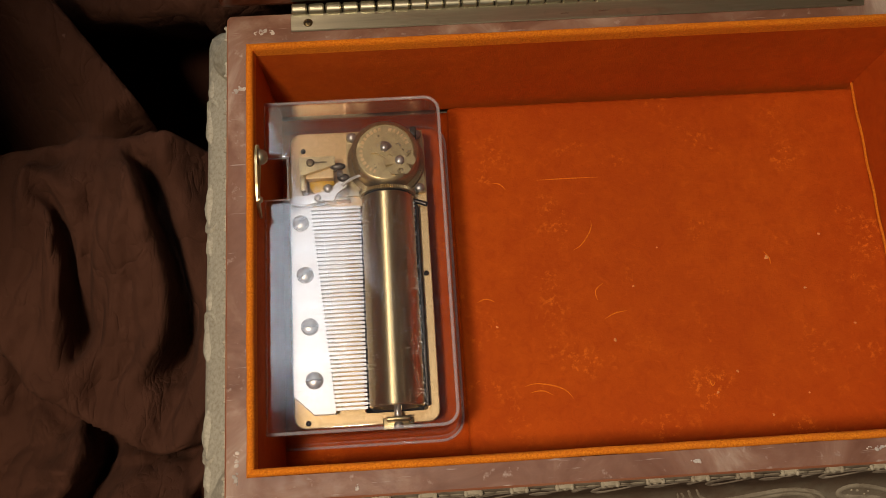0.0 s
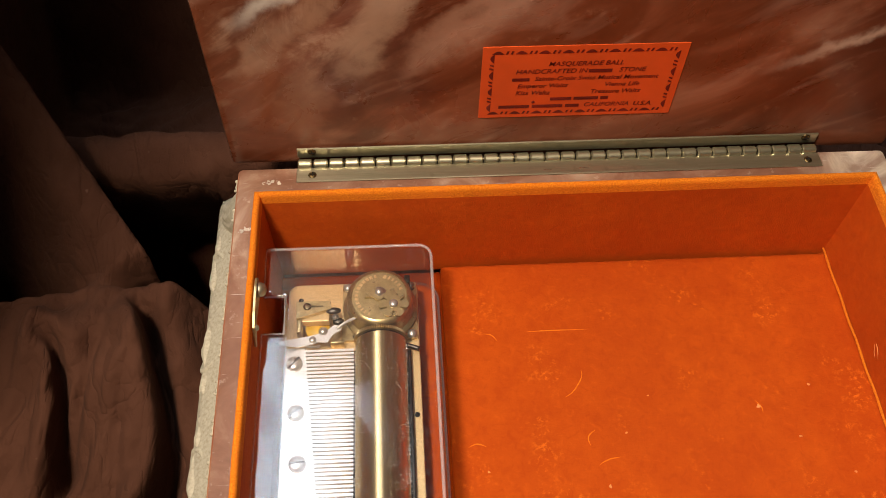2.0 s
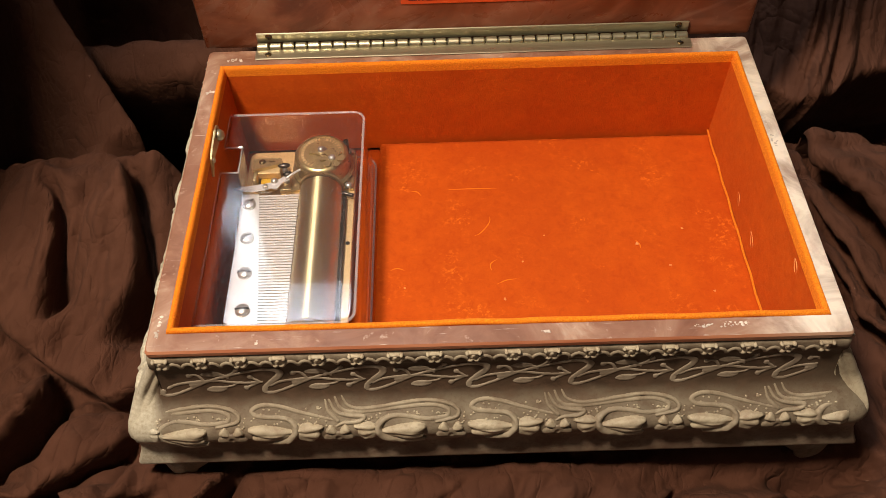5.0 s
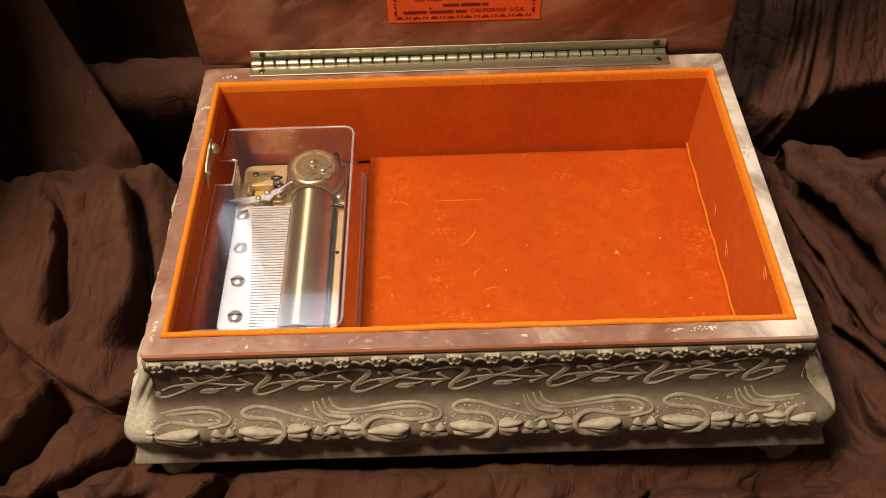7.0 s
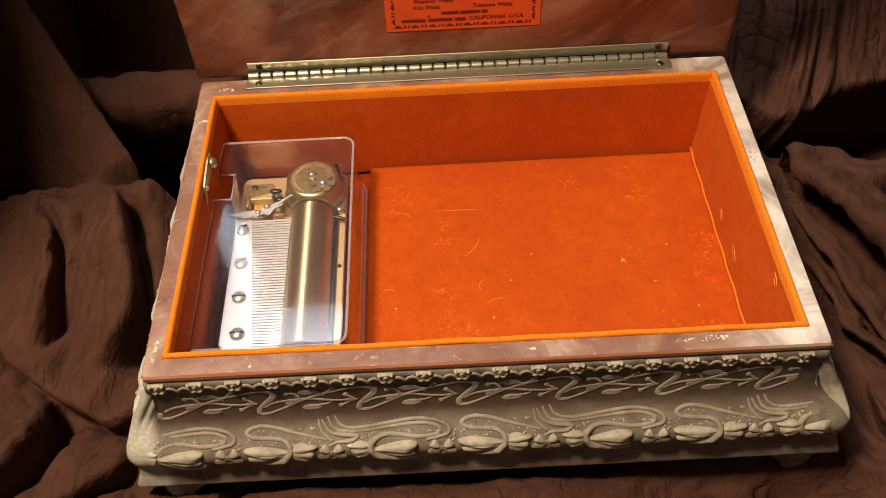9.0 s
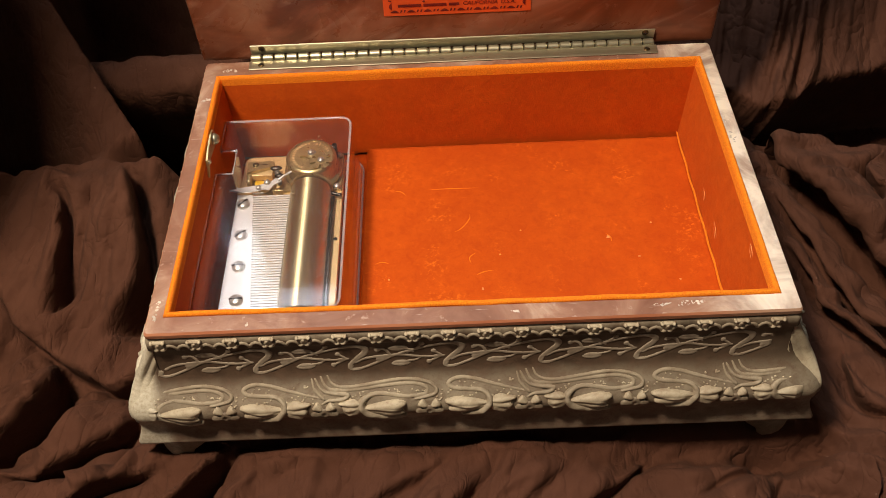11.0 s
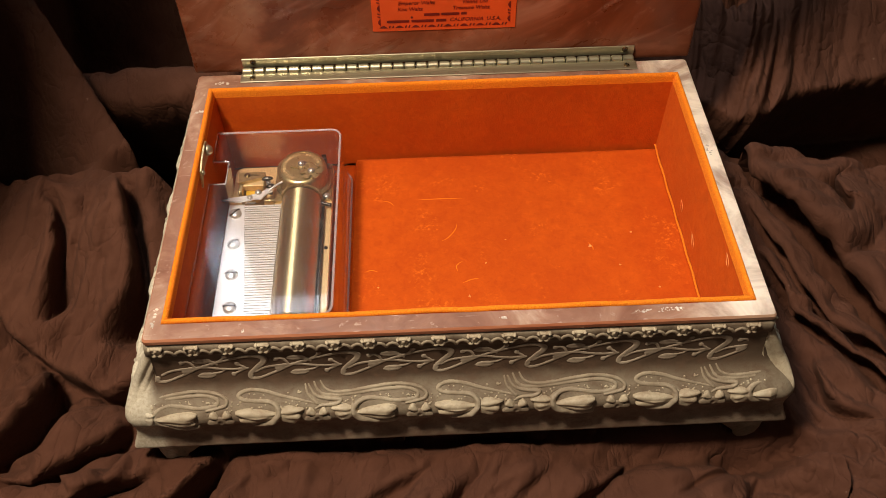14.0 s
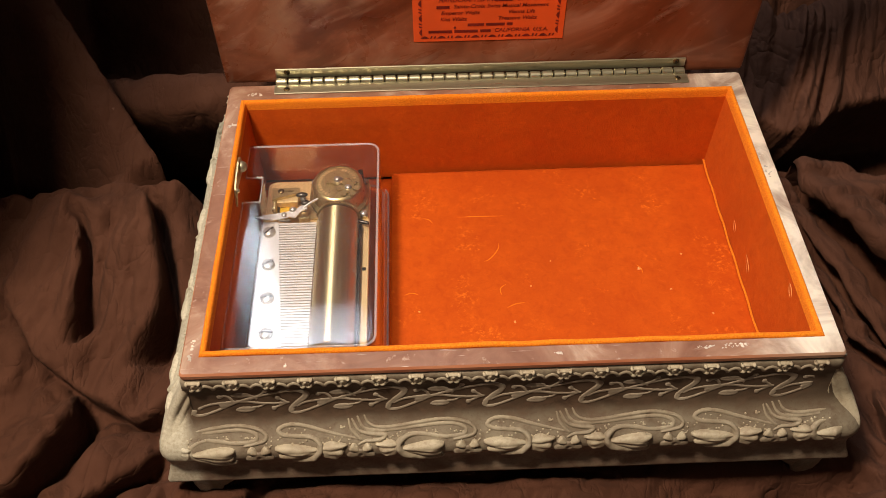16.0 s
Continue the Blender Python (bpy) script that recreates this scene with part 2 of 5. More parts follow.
def make_clear():
    m = bpy.data.materials.new("clear_plastic")
    m.use_nodes = True
    t = m.node_tree
    t.nodes.clear()
    out = t.nodes.new("ShaderNodeOutputMaterial")
    see = t.nodes.new("ShaderNodeBsdfTransparent")
    see.inputs[0].default_value = (0.955, 0.955, 0.965, 1)
    shine = t.nodes.new("ShaderNodeBsdfGlossy")
    shine.inputs["Color"].default_value = (1, 1, 1, 1)
    scuff = noise_tex(t, coords(t, (1, 0.3, 1)), 900, 4, 0.7)
    t.links.new(grey(t, scuff, 0.35, 0.75, 0.03, 0.14), shine.inputs["Roughness"])
    lw = t.nodes.new("ShaderNodeLayerWeight")
    lw.inputs["Blend"].default_value = 0.5
    power = node(t, "ShaderNodeMath")
    power.operation = "POWER"
    power.inputs[1].default_value = 4.0
    t.links.new(lw.outputs["Facing"], power.inputs[0])
    amount = ranged(t, power.outputs[0], 0.0, 1.0, 0.032, 0.9)
    amount.node.interpolation_type = "LINEAR"
    mx = t.nodes.new("ShaderNodeMixShader")
    t.links.new(amount, mx.inputs[0])
    # scuffed haze; the pale reflected veil is put into this diffuse colour
    haze = t.nodes.new("ShaderNodeBsdfDiffuse")
    haze.inputs["Color"].default_value = (0.8, 0.8, 0.85, 1)
    veil = t.nodes.new("ShaderNodeMixShader")
    t.links.new(grey(t, scuff, 0.45, 0.8, 0.004, 0.03), veil.inputs[0])
    t.links.new(see.outputs[0], veil.inputs[1])
    t.links.new(haze.outputs[0], veil.inputs[2])
    t.links.new(veil.outputs[0], mx.inputs[1])
    t.links.new(shine.outputs[0], mx.inputs[2])
    t.links.new(mx.outputs[0], out.inputs[0])
    return m


def make_pale_line():
    """The cover's thick moulded edge: light caught where it rounds, put into pale colour."""
    m, t, p = material("pale_plastic_line", 0.12)
    p.inputs["Base Color"].default_value = (0.92, 0.92, 0.95, 1)
    p.inputs["Alpha"].default_value = 0.20
    p.inputs["Specular IOR Level"].default_value = 1.0
    n = noise_tex(t, coords(t), 300, 3)
    t.links.new(grey(t, n, 0.3, 0.7, 0.10, 0.30), p.inputs["Roughness"])
    return m


def make_cloth():
    m, t, p = material("brown_cotton", 0.9)
    vec = coords(t)
    weave = noise_tex(t, coords(t, (1, 1, 1), (0, 0, 40)), 2200, 2)
    mid = noise_tex(t, vec, 45, 4)
    lint = noise_tex(t, vec, 330, 2, 0.5)
    col = mix(t, grey(t, mid, 0.3, 0.7), (0.066, 0.0262, 0.0155), (0.090, 0.0370, 0.0225))
    col = mix(t, grey(t, weave, 0.4, 0.7, 0, 0.3), col, (0.105, 0.046, 0.029))
    col = mix(t, grey(t, lint, 0.74, 0.80, 0, 0.5), col, (0.20, 0.12, 0.09))
    t.links.new(col, p.inputs["Base Color"])
    p.inputs["Sheen Weight"].default_value = 0.02
    p.inputs["Sheen Tint"].default_value = (0.9, 0.55, 0.4, 1)
    p.inputs["Specular IOR Level"].default_value = 0.12
    crumple = noise_tex(t, coords(t, (1, 1, 1), (0, 0, 30)), 110, 5, 0.62, 0.6)
    crease_a = math_node(t, "ABSOLUTE", math_node(t, "SUBTRACT", noise_tex(t, coords(t, (1.0, 0.45, 0.7), (0, 0, 35)), 42, 3, 0.5, 0.5), 0.5))
    crease_b = math_node(t, "ABSOLUTE", math_node(t, "SUBTRACT", noise_tex(t, coords(t, (1.0, 0.5, 0.8), (0, 0, -30)), 85, 3, 0.5, 0.4), 0.5))
    folds = math_node(t, "ADD", math_node(t, "POWER", crease_a, 0.6), math_node(t, "MULTIPLY", math_node(t, "POWER", crease_b, 0.6), 0.5))
    first = node(t, "ShaderNodeBump", {"Height": folds}, Strength=0.75, Distance=0.0045)
    last = bump(t, p, mix(t, 0.35, weave, crumple), 0.35, 0.0012)
    t.links.new(first.outputs[0], last.inputs["Normal"])
    return m


def make_rim_edge():
    m, t, p = material("rust_red_stone_edge", 0.45)
    n = noise_tex(t, coords(t, (0.3, 1, 3)), 60, 4, 0.6)
    xyz = split_x(t)
    col = mix(t, grey(t, n, 0.35, 0.65), (0.40, 0.125, 0.058), (0.54, 0.235, 0.130))
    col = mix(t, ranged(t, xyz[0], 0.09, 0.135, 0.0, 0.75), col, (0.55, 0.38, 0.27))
    t.links.new(col, p.inputs["Base Color"])
    bump(t, p, n, 0.1, 0.0005)
    return m


VELVET, PIPING, RIM_STONE, LID_STONE = make_velvet("orange_velvet", 1.0), make_piping(), make_rim_stone(), make_lid_stone()
RIM_EDGE = make_rim_edge()
VELVET_WALL = make_velvet("orange_velvet_lining", 0.12)
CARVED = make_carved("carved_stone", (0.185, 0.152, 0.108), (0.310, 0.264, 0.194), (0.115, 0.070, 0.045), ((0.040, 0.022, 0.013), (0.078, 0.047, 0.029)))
PLINTH = make_carved("brown_veined_plinth", (0.150, 0.098, 0.068), (0.330, 0.270, 0.200), (0.130, 0.070, 0.046))
VINE = make_carved("rubbed_vine_stone", (0.270, 0.222, 0.168), (0.400, 0.340, 0.264), (0.180, 0.134, 0.094))
SCROLL = make_carved("scroll_stone", (0.275, 0.232, 0.168), (0.420, 0.365, 0.272), (0.190, 0.140, 0.095))
CREAM = make_carved("cream_relief_stone", (0.37, 0.320, 0.230), (0.56, 0.495, 0.365), (0.24, 0.172, 0.115))
GOLD = make_metal("gilt_bedplate", (0.88, 0.64, 0.32), 0.42, (0.66, 0.45, 0.20), (1, 1, 1), 900, 0.6, 0.25, 0.45)
BRASS = make_metal("old_brass", (0.62, 0.49, 0.25), 0.32, (0.34, 0.25, 0.11), (1, 1, 1), 260, 0.5, 0.05, 0.85)
BRASS_DARK = make_metal("dark_brass", (0.26, 0.19, 0.09), 0.32, (0.10, 0.07, 0.03), (1, 1, 1), 300, 0.6)
CYLINDER = make_metal("cylinder_brass", (0.66, 0.54, 0.31), 0.40, (0.52, 0.42, 0.23), (900, 4, 900), 1.0, 0.2, 0.010, 0.96)
turned_grain(CYLINDER)
STEEL = make_metal("comb_steel", (0.93, 0.92, 0.91), 0.36, (0.82, 0.81, 0.80), (6, 260, 100), 1.0, 0.4, 0.04, 0.5)
SCREW = make_metal("screw_steel", (0.66, 0.64, 0.60), 0.34, (0.42, 0.40, 0.37), (1, 1, 1), 500, 0.5, 0.05, 0.75)
DARK_STEEL = make_metal("dark_steel", (0.10, 0.09, 0.08), 0.35)
HINGE = make_metal("nickel_hinge", (0.58, 0.55, 0.41), 0.34, (0.30, 0.27, 0.18), (20, 300, 300), 1.0, 0.6, 0.05, 0.88)
# Black that puts the shade of gaps, holes and slots into the colour.
BLACK = make_plain("shade_black", (0.012, 0.010, 0.009), 0.7)
AMBER = make_plain("amber_nylon", (0.75, 0.45, 0.03), 0.4)
PAPER = make_plain("orange_paper", (0.72, 0.090, 0.012), 0.55, 0, 0.06, 60)
INK = make_plain("dark_red_ink", (0.15, 0.008, 0.006), 0.5)
FLAKE = make_plain("pale_lint", (0.85, 0.33, 0.10), 0.9)
CHALK = make_plain("chipped_stone", (0.62, 0.53, 0.46), 0.6)
CLEAR, PALE_LINE, CLOTH = make_clear(), make_pale_line(), make_cloth()
PLASTER = make_plain("wall_paint", (0.10, 0.088, 0.075), 0.9, 0, 0.05, 3)

# ---- mesh helpers ----
PLACED = {}


def thing(name, base, label, category, group="", kind=""):
    ob = new(name)
    ob.empty_display_size = 0.02
    ob.matrix_basis = Matrix.Translation(base)
    PLACED[ob] = Matrix.Translation(base)
    return tagged(ob, label, category, group, kind)


def hang(ob, parent, m=None):
    m = m or Matrix.Identity(4)
    ob.parent = parent
    ob.matrix_parent_inverse = PLACED[parent].inverted()
    ob.matrix_basis = m
    PLACED[ob] = m
    return ob


def mesh_of(name, bm, mats, smooth=True):
    bmesh.ops.recalc_face_normals(bm, faces=bm.faces)
    me = bpy.data.meshes.new(name)
    for f in bm.faces:
        f.smooth = smooth
    bm.to_mesh(me)
    bm.free()
    for m in mats if isinstance(mats, (list, tuple)) else [mats]:
        me.materials.append(m)
    return me


def part(name, bm, mat, parent, label="", smooth=True, m=None, kind=""):
    ob = hang(new(name, mesh_of(name, bm, mat, smooth)), parent, m)
    return tagged(ob, label, "", "", kind)


def piece(name, me, parent, m, label=""):
    return tagged(hang(new(name, me), parent, m), label)


def sharpen(ob, degrees=35):
    me = ob.data
    me.set_sharp_from_angle(angle=radians(degrees))
    return ob


def add_box(bm, x0, x1, y0, y1, z0, z1, bevel=0.0, seg=2):
    geo = bmesh.ops.create_cube(bm, size=1.0)
    vs = geo["verts"]
    bmesh.ops.scale(bm, vec=(x1 - x0, y1 - y0, z1 - z0), verts=vs)
    bmesh.ops.translate(bm, vec=((x0 + x1) / 2, (y0 + y1) / 2, (z0 + z1) / 2), verts=vs)
    if bevel:
        edges = list({e for v in vs for e in v.link_edges})
        bmesh.ops.bevel(bm, geom=edges, offset=bevel, segments=seg, affect="EDGES", profile=0.5)


def add_rings(bm, rings, close=False, cap0=False, cap1=False):
    """Quads between closed rings of equal length."""
    made = [[bm.verts.new(p) for p in r] for r in rings]
    n = len(made[0])
    pairs = list(zip(made, made[1:])) + ([(made[-1], made[0])] if close else [])
    faces = []
    for k, (a, b) in enumerate(pairs):
        for i in range(n):
            j = (i + 1) % n
            faces.append((k, bm.faces.new((a[i], a[j], b[j], b[i]))))
    if cap0:
        bm.faces.new(made[0][::-1])
    if cap1:
        bm.faces.new(made[-1])
    return faces


def add_lathe(bm, profile, centre=(0, 0, 0), turn=None, seg=24, cap0=True, cap1=True):
    """profile: (radius, height) along z; turn: a 3x3 or 4x4 rotation."""
    turn = (turn or Matrix.Identity(3)).to_3x3()
    c = Vector(centre)
    rings = []
    for r, h in profile:
        rings.append([c + turn @ Vector((r * math.cos(2 * math.pi * i / seg), r * math.sin(2 * math.pi * i / seg), h)) for i in range(seg)])
    add_rings(bm, rings, cap0=cap0, cap1=cap1)


def add_ball(bm, centre, radii, turn=None, u=10, v=7):
    turn = (turn or Matrix.Identity(3)).to_3x3()
    geo = bmesh.ops.create_uvsphere(bm, u_segments=u, v_segments=v, radius=1.0)
    for p in geo["verts"]:
        p.co = Vector(centre) + turn @ Vector((p.co.x * radii[0], p.co.y * radii[1], p.co.z * radii[2]))


def spline(points, steps=6):
    """Catmull-Rom through the points."""
    pts = [Vector(p) for p in points]
    pts = [2 * pts[0] - pts[1]] + pts + [2 * pts[-1] - pts[-2]]
    out = []
    for a, b, c, d in zip(pts, pts[1:], pts[2:], pts[3:]):
        for i in range(steps):
            s = i / steps
            out.append(0.5 * ((2 * b) + (c - a) * s + (2 * a - 5 * b + 4 * c - d) * s * s + (3 * b - a - 3 * c + d) * s ** 3))
    out.append(pts[-2])
    return out


def add_tube(bm, pts, radius, seg=6, taper=0.0, lift=1.0):
    """A round cord along the points. taper: share of each end that thins out. lift: squash across the front."""
    n = len(pts)
    if n < 2:
        return
    rings = []
    for i, p in enumerate(pts):
        way = (pts[min(i + 1, n - 1)] - pts[max(i - 1, 0)])
        if way.length < 1e-9:
            way = Vector((1, 0, 0))
        way.normalize()
        out = Vector((0, -1, 0.25)).normalized()
        a = way.cross(out)
        if a.length < 0.05:
            a = way.cross(Vector((0, 0, 1)))
        a.normalize()
        b = way.cross(a).normalized()
        s = i / (n - 1)
        r = radius
        if taper:
            r *= max(0.25, min(1.0, s / taper, (1 - s) / taper))
        rings.append([p + a * r * math.cos(2 * math.pi * k / seg) + b * r * lift * math.sin(2 * math.pi * k / seg) for k in range(seg)])
    add_rings(bm, rings, cap0=True, cap1=True)


def rounded_rect(x0, x1, y0, y1, r, z, seg=4):
    out = []
    for cx, cy, start in ((x1 - r, y1 - r, 0), (x0 + r, y1 - r, 90), (x0 + r, y0 + r, 180), (x1 - r, y0 + r, 270)):
        for i in range(seg + 1):
            a = radians(start + 90 * i / seg)
            out.append(Vector((cx + r * math.cos(a), cy + r * math.sin(a), z)))
    return out


def add_prism(bm, outline, z0, z1):
    add_rings(bm, [[Vector((x, y, z0)) for x, y in outline], [Vector((x, y, z1)) for x, y in outline]], cap0=True, cap1=True)



# ---- the setting: cloth, room ----
def nearest(X, Y, points, reach):
    """Where the sheet lies by a curved line: mask, distance, side (left of the way is positive), share of the run."""
    pts = np.array([v.to_tuple() for v in spline([(x, y, 0) for x, y in points], 5)])[:, :2]
    near = (X > pts[:, 0].min() - reach) & (X < pts[:, 0].max() + reach) & (Y > pts[:, 1].min() - reach) & (Y < pts[:, 1].max() + reach)
    x, y = X[near], Y[near]
    seg = np.diff(pts, axis=0)
    length = np.hypot(seg[:, 0], seg[:, 1])
    run = np.concatenate([[0], np.cumsum(length)])
    best = np.full(x.shape, 1e9)
    side, along = np.ones(x.shape), np.zeros(x.shape)
    nx, ny = np.zeros(x.shape), np.zeros(x.shape)
    for k in range(len(seg)):
        dx, dy = x - pts[k, 0], y - pts[k, 1]
        s = np.clip((dx * seg[k, 0] + dy * seg[k, 1]) / length[k] ** 2, 0, 1)
        d = np.hypot(dx - s * seg[k, 0], dy - s * seg[k, 1])
        closer = d < best
        best = np.where(closer, d, best)
        side = np.where(closer, np.where(seg[k, 0] * dy - seg[k, 1] * dx > 0, 1.0, -1.0), side)
        nx, ny = np.where(closer, -seg[k, 1] / length[k], nx), np.where(closer, seg[k, 0] / length[k], ny)
        along = np.where(closer, run[k] + s * length[k], along)
    return near, best, side, np.minimum(along, run[-1] - along), nx, ny


def crease(X, Y, points, height, wa, wb, lean=(0, 0), ends=0.03):
    """A large fold along a line: wa is its width to the left of the way it runs, wb to the right. Returns shifts in x, y, z."""
    near, best, side, left, nx, ny = nearest(X, Y, points, 5.0 * max(wa, wb))
    w = np.where(side > 0, wa, wb)
    fade = np.clip(left / ends, 0, 1)
    fade = 0.1 + 0.9 * fade * fade * (3 - 2 * fade)
    soft = np.sqrt(best ** 2 + 0.0022 ** 2) - 0.0022
    shape = fade * np.exp(-(soft / w) ** 1.3)
    out = np.zeros((3, *X.shape))
    out[0][near], out[1][near], out[2][near] = shape * lean[0], shape * lean[1], shape * height
    return out


def tuck(X, Y, points, depth, easy, over, hangs, ends=0.03):
    """A crease with an easy slope on one side and, on the other, a rolled lip that hangs over it. Returns shifts in x, y, z."""
    near, best, side, left, nx, ny = nearest(X, Y, points, 0.06)
    fade = step(left, 0, ends)
    d = best * side * hangs
    up = step(d, 0, max(0.0035, depth * 0.20))
    z = np.where(d < 0, -depth * np.exp(-(np.abs(d) / easy) ** 1.2), -depth * (1 - up) + 0.30 * depth * up * np.exp(-(np.maximum(d - 0.006, 0) / 0.012) ** 1.5))
    shift = over * up * np.exp(-(np.maximum(d - 0.004, 0) / 0.013) ** 1.3)
    out = np.zeros((3, *X.shape))
    out[0][near], out[1][near], out[2][near] = -nx * hangs * shift * fade, -ny * hangs * shift * fade, z * fade
    return out


def step(v, lo, hi):
    s = np.clip((v - lo) / (hi - lo), 0, 1)
    return s * s * (3 - 2 * s)


FOLDS = [  # the way each soft ridge runs, height, width to the left, width to the right, the way its crest leans
    ([(-0.236, 0.022), (-0.233, 0.050), (-0.222, 0.042), (-0.216, 0.010)], 0.016, 0.007, 0.007, (0.003, 0)),
    ([(-0.206, 0.072), (-0.190, 0.046), (-0.197, 0.026), (-0.207, 0.002)], 0.007, 0.006, 0.010, (0.002, 0)),
    ([(-0.236, -0.040), (-0.226, -0.058), (-0.236, -0.085), (-0.252, -0.110)], 0.016, 0.009, 0.014, (0.004, 0)),
    ([(-0.205, -0.050), (-0.200, -0.066), (-0.206, -0.082), (-0.222, -0.094)], 0.010, 0.012, 0.010, (0, 0)),
    ([(0.150, -0.118), (0.161, -0.108), (0.170, -0.116), (0.174, -0.136)], 0.014, 0.010, 0.012, (0, 0.002)),
    ([(0.204, 0.082), (0.216, 0.060), (0.228, 0.040), (0.242, 0.010)], 0.008, 0.010, 0.007, (0, 0)),
    ([(0.222, 0.064), (0.238, 0.074), (0.256, 0.086)], 0.012, 0.006, 0.006, (0, -0.003)),
    ([(0.205, 0.080), (0.217, 0.075), (0.224, 0.062)], 0.007, 0.005, 0.005, (0, 0)),
    ([(0.190, -0.010), (0.196, -0.040), (0.206, -0.064), (0.224, -0.090)], 0.006, 0.010, 0.008, (0, 0)),
]

TUCKS = [  # creases where one side rolls over the other: the way, depth, width of the easy slope, overhang, the side that overhangs
    ([(0.254, 0.084), (0.243, 0.060), (0.242, 0.044), (0.230, 0.034)], 0.014, 0.009, 0.010, 1),
    ([(0.186, -0.050), (0.188, -0.082), (0.196, -0.094), (0.206, -0.102)], 0.012, 0.012, 0.008, 1),
    ([(0.176, -0.100), (0.177, -0.118), (0.177, -0.134), (0.172, -0.150)], 0.009, 0.010, 0.004, -1),
    ([(-0.191, 0.070), (-0.183, 0.041), (-0.177, 0.023), (-0.176, 0.002), (-0.179, -0.014), (-0.187, -0.034)], 0.034, 0.008, 0.007, -1),
    ([(-0.228, 0.052), (-0.219, 0.025), (-0.216, 0.004), (-0.214, -0.022)], 0.028, 0.007, 0.006, -1),
    ([(-0.268, 0.016), (-0.246, -0.003), (-0.232, -0.023), (-0.217, -0.035), (-0.196, -0.050), (-0.183, -0.055), (-0.160, -0.056)], 0.020, 0.008, 0.009, 1),
    ([(-0.214, -0.034), (-0.219, -0.053), (-0.227, -0.070), (-0.238, -0.086), (-0.252, -0.104)], 0.036, 0.012, 0.012, -1),
    ([(-0.165, -0.068), (-0.182, -0.084), (-0.195, -0.093), (-0.214, -0.102), (-0.232, -0.110)], 0.018, 0.010, 0.008, -1),
    ([(-0.146, -0.102), (-0.166, -0.106), (-0.177, -0.112), (-0.186, -0.124), (-0.194, -0.140)], 0.014, 0.009, 0.006, -1),
    ([(-0.197, -0.090), (-0.198, -0.101), (-0.190, -0.110), (-0.186, -0.122)], 0.006, 0.006, 0.003, 1),
    ([(-0.114, -0.088), (-0.122, -0.096), (-0.133, -0.108), (-0.145, -0.122), (-0.156, -0.138)], 0.034, 0.011, 0.009, -1),
    ([(-0.002, -0.096), (-0.021, -0.111), (-0.037, -0.120), (-0.055, -0.136)], 0.005, 0.012, 0.002, -1),
    ([(0.093, -0.100), (0.073, -0.117), (0.053, -0.128), (0.038, -0.140)], 0.007, 0.016, 0.003, -1),
    ([(-0.050, -0.106), (-0.058, -0.116), (-0.068, -0.130)], 0.004, 0.010, 0.002, -1),
    ([(0.012, -0.110), (-0.002, -0.122), (-0.020, -0.136)], 0.0045, 0.010, 0.002, -1),
    ([(-0.094, -0.100), (-0.104, -0.112), (-0.116, -0.128)], 0.004, 0.010, 0.002, -1),
    ([(0.136, -0.110), (0.108, -0.127), (0.090, -0.140)], 0.006, 0.014, 0.002, -1),
    ([(0.052, -0.104), (0.034, -0.118), (0.016, -0.134)], 0.004, 0.010, 0.002, -1),
    ([(-0.195, 0.196), (-0.178, 0.176), (-0.174, 0.160)], 0.008, 0.008, 0.002, 1),
    ([(0.194, 0.176), (0.186, 0.158), (0.178, 0.148)], 0.008, 0.007, 0.002, 1),
    ([(0.232, 0.190), (0.216, 0.168), (0.206, 0.150)], 0.009, 0.008, 0.002, 1),
    ([(0.250, 0.200), (0.232, 0.178), (0.216, 0.158)], 0.007, 0.007, 0.002, 1),
]

# where the lit ground falls into the dark gully behind, and where the next fold hangs over that gully, along x
GULLY_X = (-0.42, -0.24, -0.21, -0.183, -0.160, -0.13, 0.13, 0.160, 0.180, 0.196, 0.211, 0.227, 0.241, 0.264, 0.40)
GULLY_FRONT = (0.060, 0.064, 0.068, 0.074, 0.072, 0.110, 0.125, 0.125, 0.116, 0.107, 0.103, 0.098, 0.087, 0.083, 0.070)
SHELF_X = (-0.42, -0.24, -0.20, -0.16, 0.0, 0.150, 0.172, 0.186, 0.199, 0.212, 0.236, 0.276, 0.40)
SHELF_EDGE = (0.142, 0.137, 0.135, 0.130, 0.150, 0.136, 0.126, 0.116, 0.108, 0.116, 0.136, 0.149, 0.160)


def stray_tucks():
    """Many lesser creases that follow the pull of the cloth on each side of the box."""
    rng = random.Random(21)
    out = []
    for x0, x1, y0, y1, turn, count in ((-0.30, -0.155, -0.18, 0.07, 58, 40), (-0.28, -0.15, 0.15, 0.30, -20, 14), (0.16, 0.30, -0.16, 0.09, -56, 36), (0.15, 0.32, 0.14, 0.30, -50, 14), (-0.20, 0.18, -0.20, -0.108, 42, 40)):
        for k in range(count):
            x, y = rng.uniform(x0, x1), rng.uniform(y0, y1)
            a = radians(turn + rng.gauss(0, 16))
            bend = rng.gauss(0, 0.2)
            length = rng.uniform(0.03, 0.09)
            x, y = x - math.cos(a) * length / 2, y - math.sin(a) * length / 2
            pts = []
            for i in range(4):
                pts.append((x, y))
                x, y = x + math.cos(a) * length / 3, y + math.sin(a) * length / 3
                a += bend
            out.append((pts, rng.uniform(0.0020, 0.0055), rng.uniform(0.004, 0.010), rng.uniform(0, 0.003), rng.choice((-1, 1)), length * 0.5))
    return out


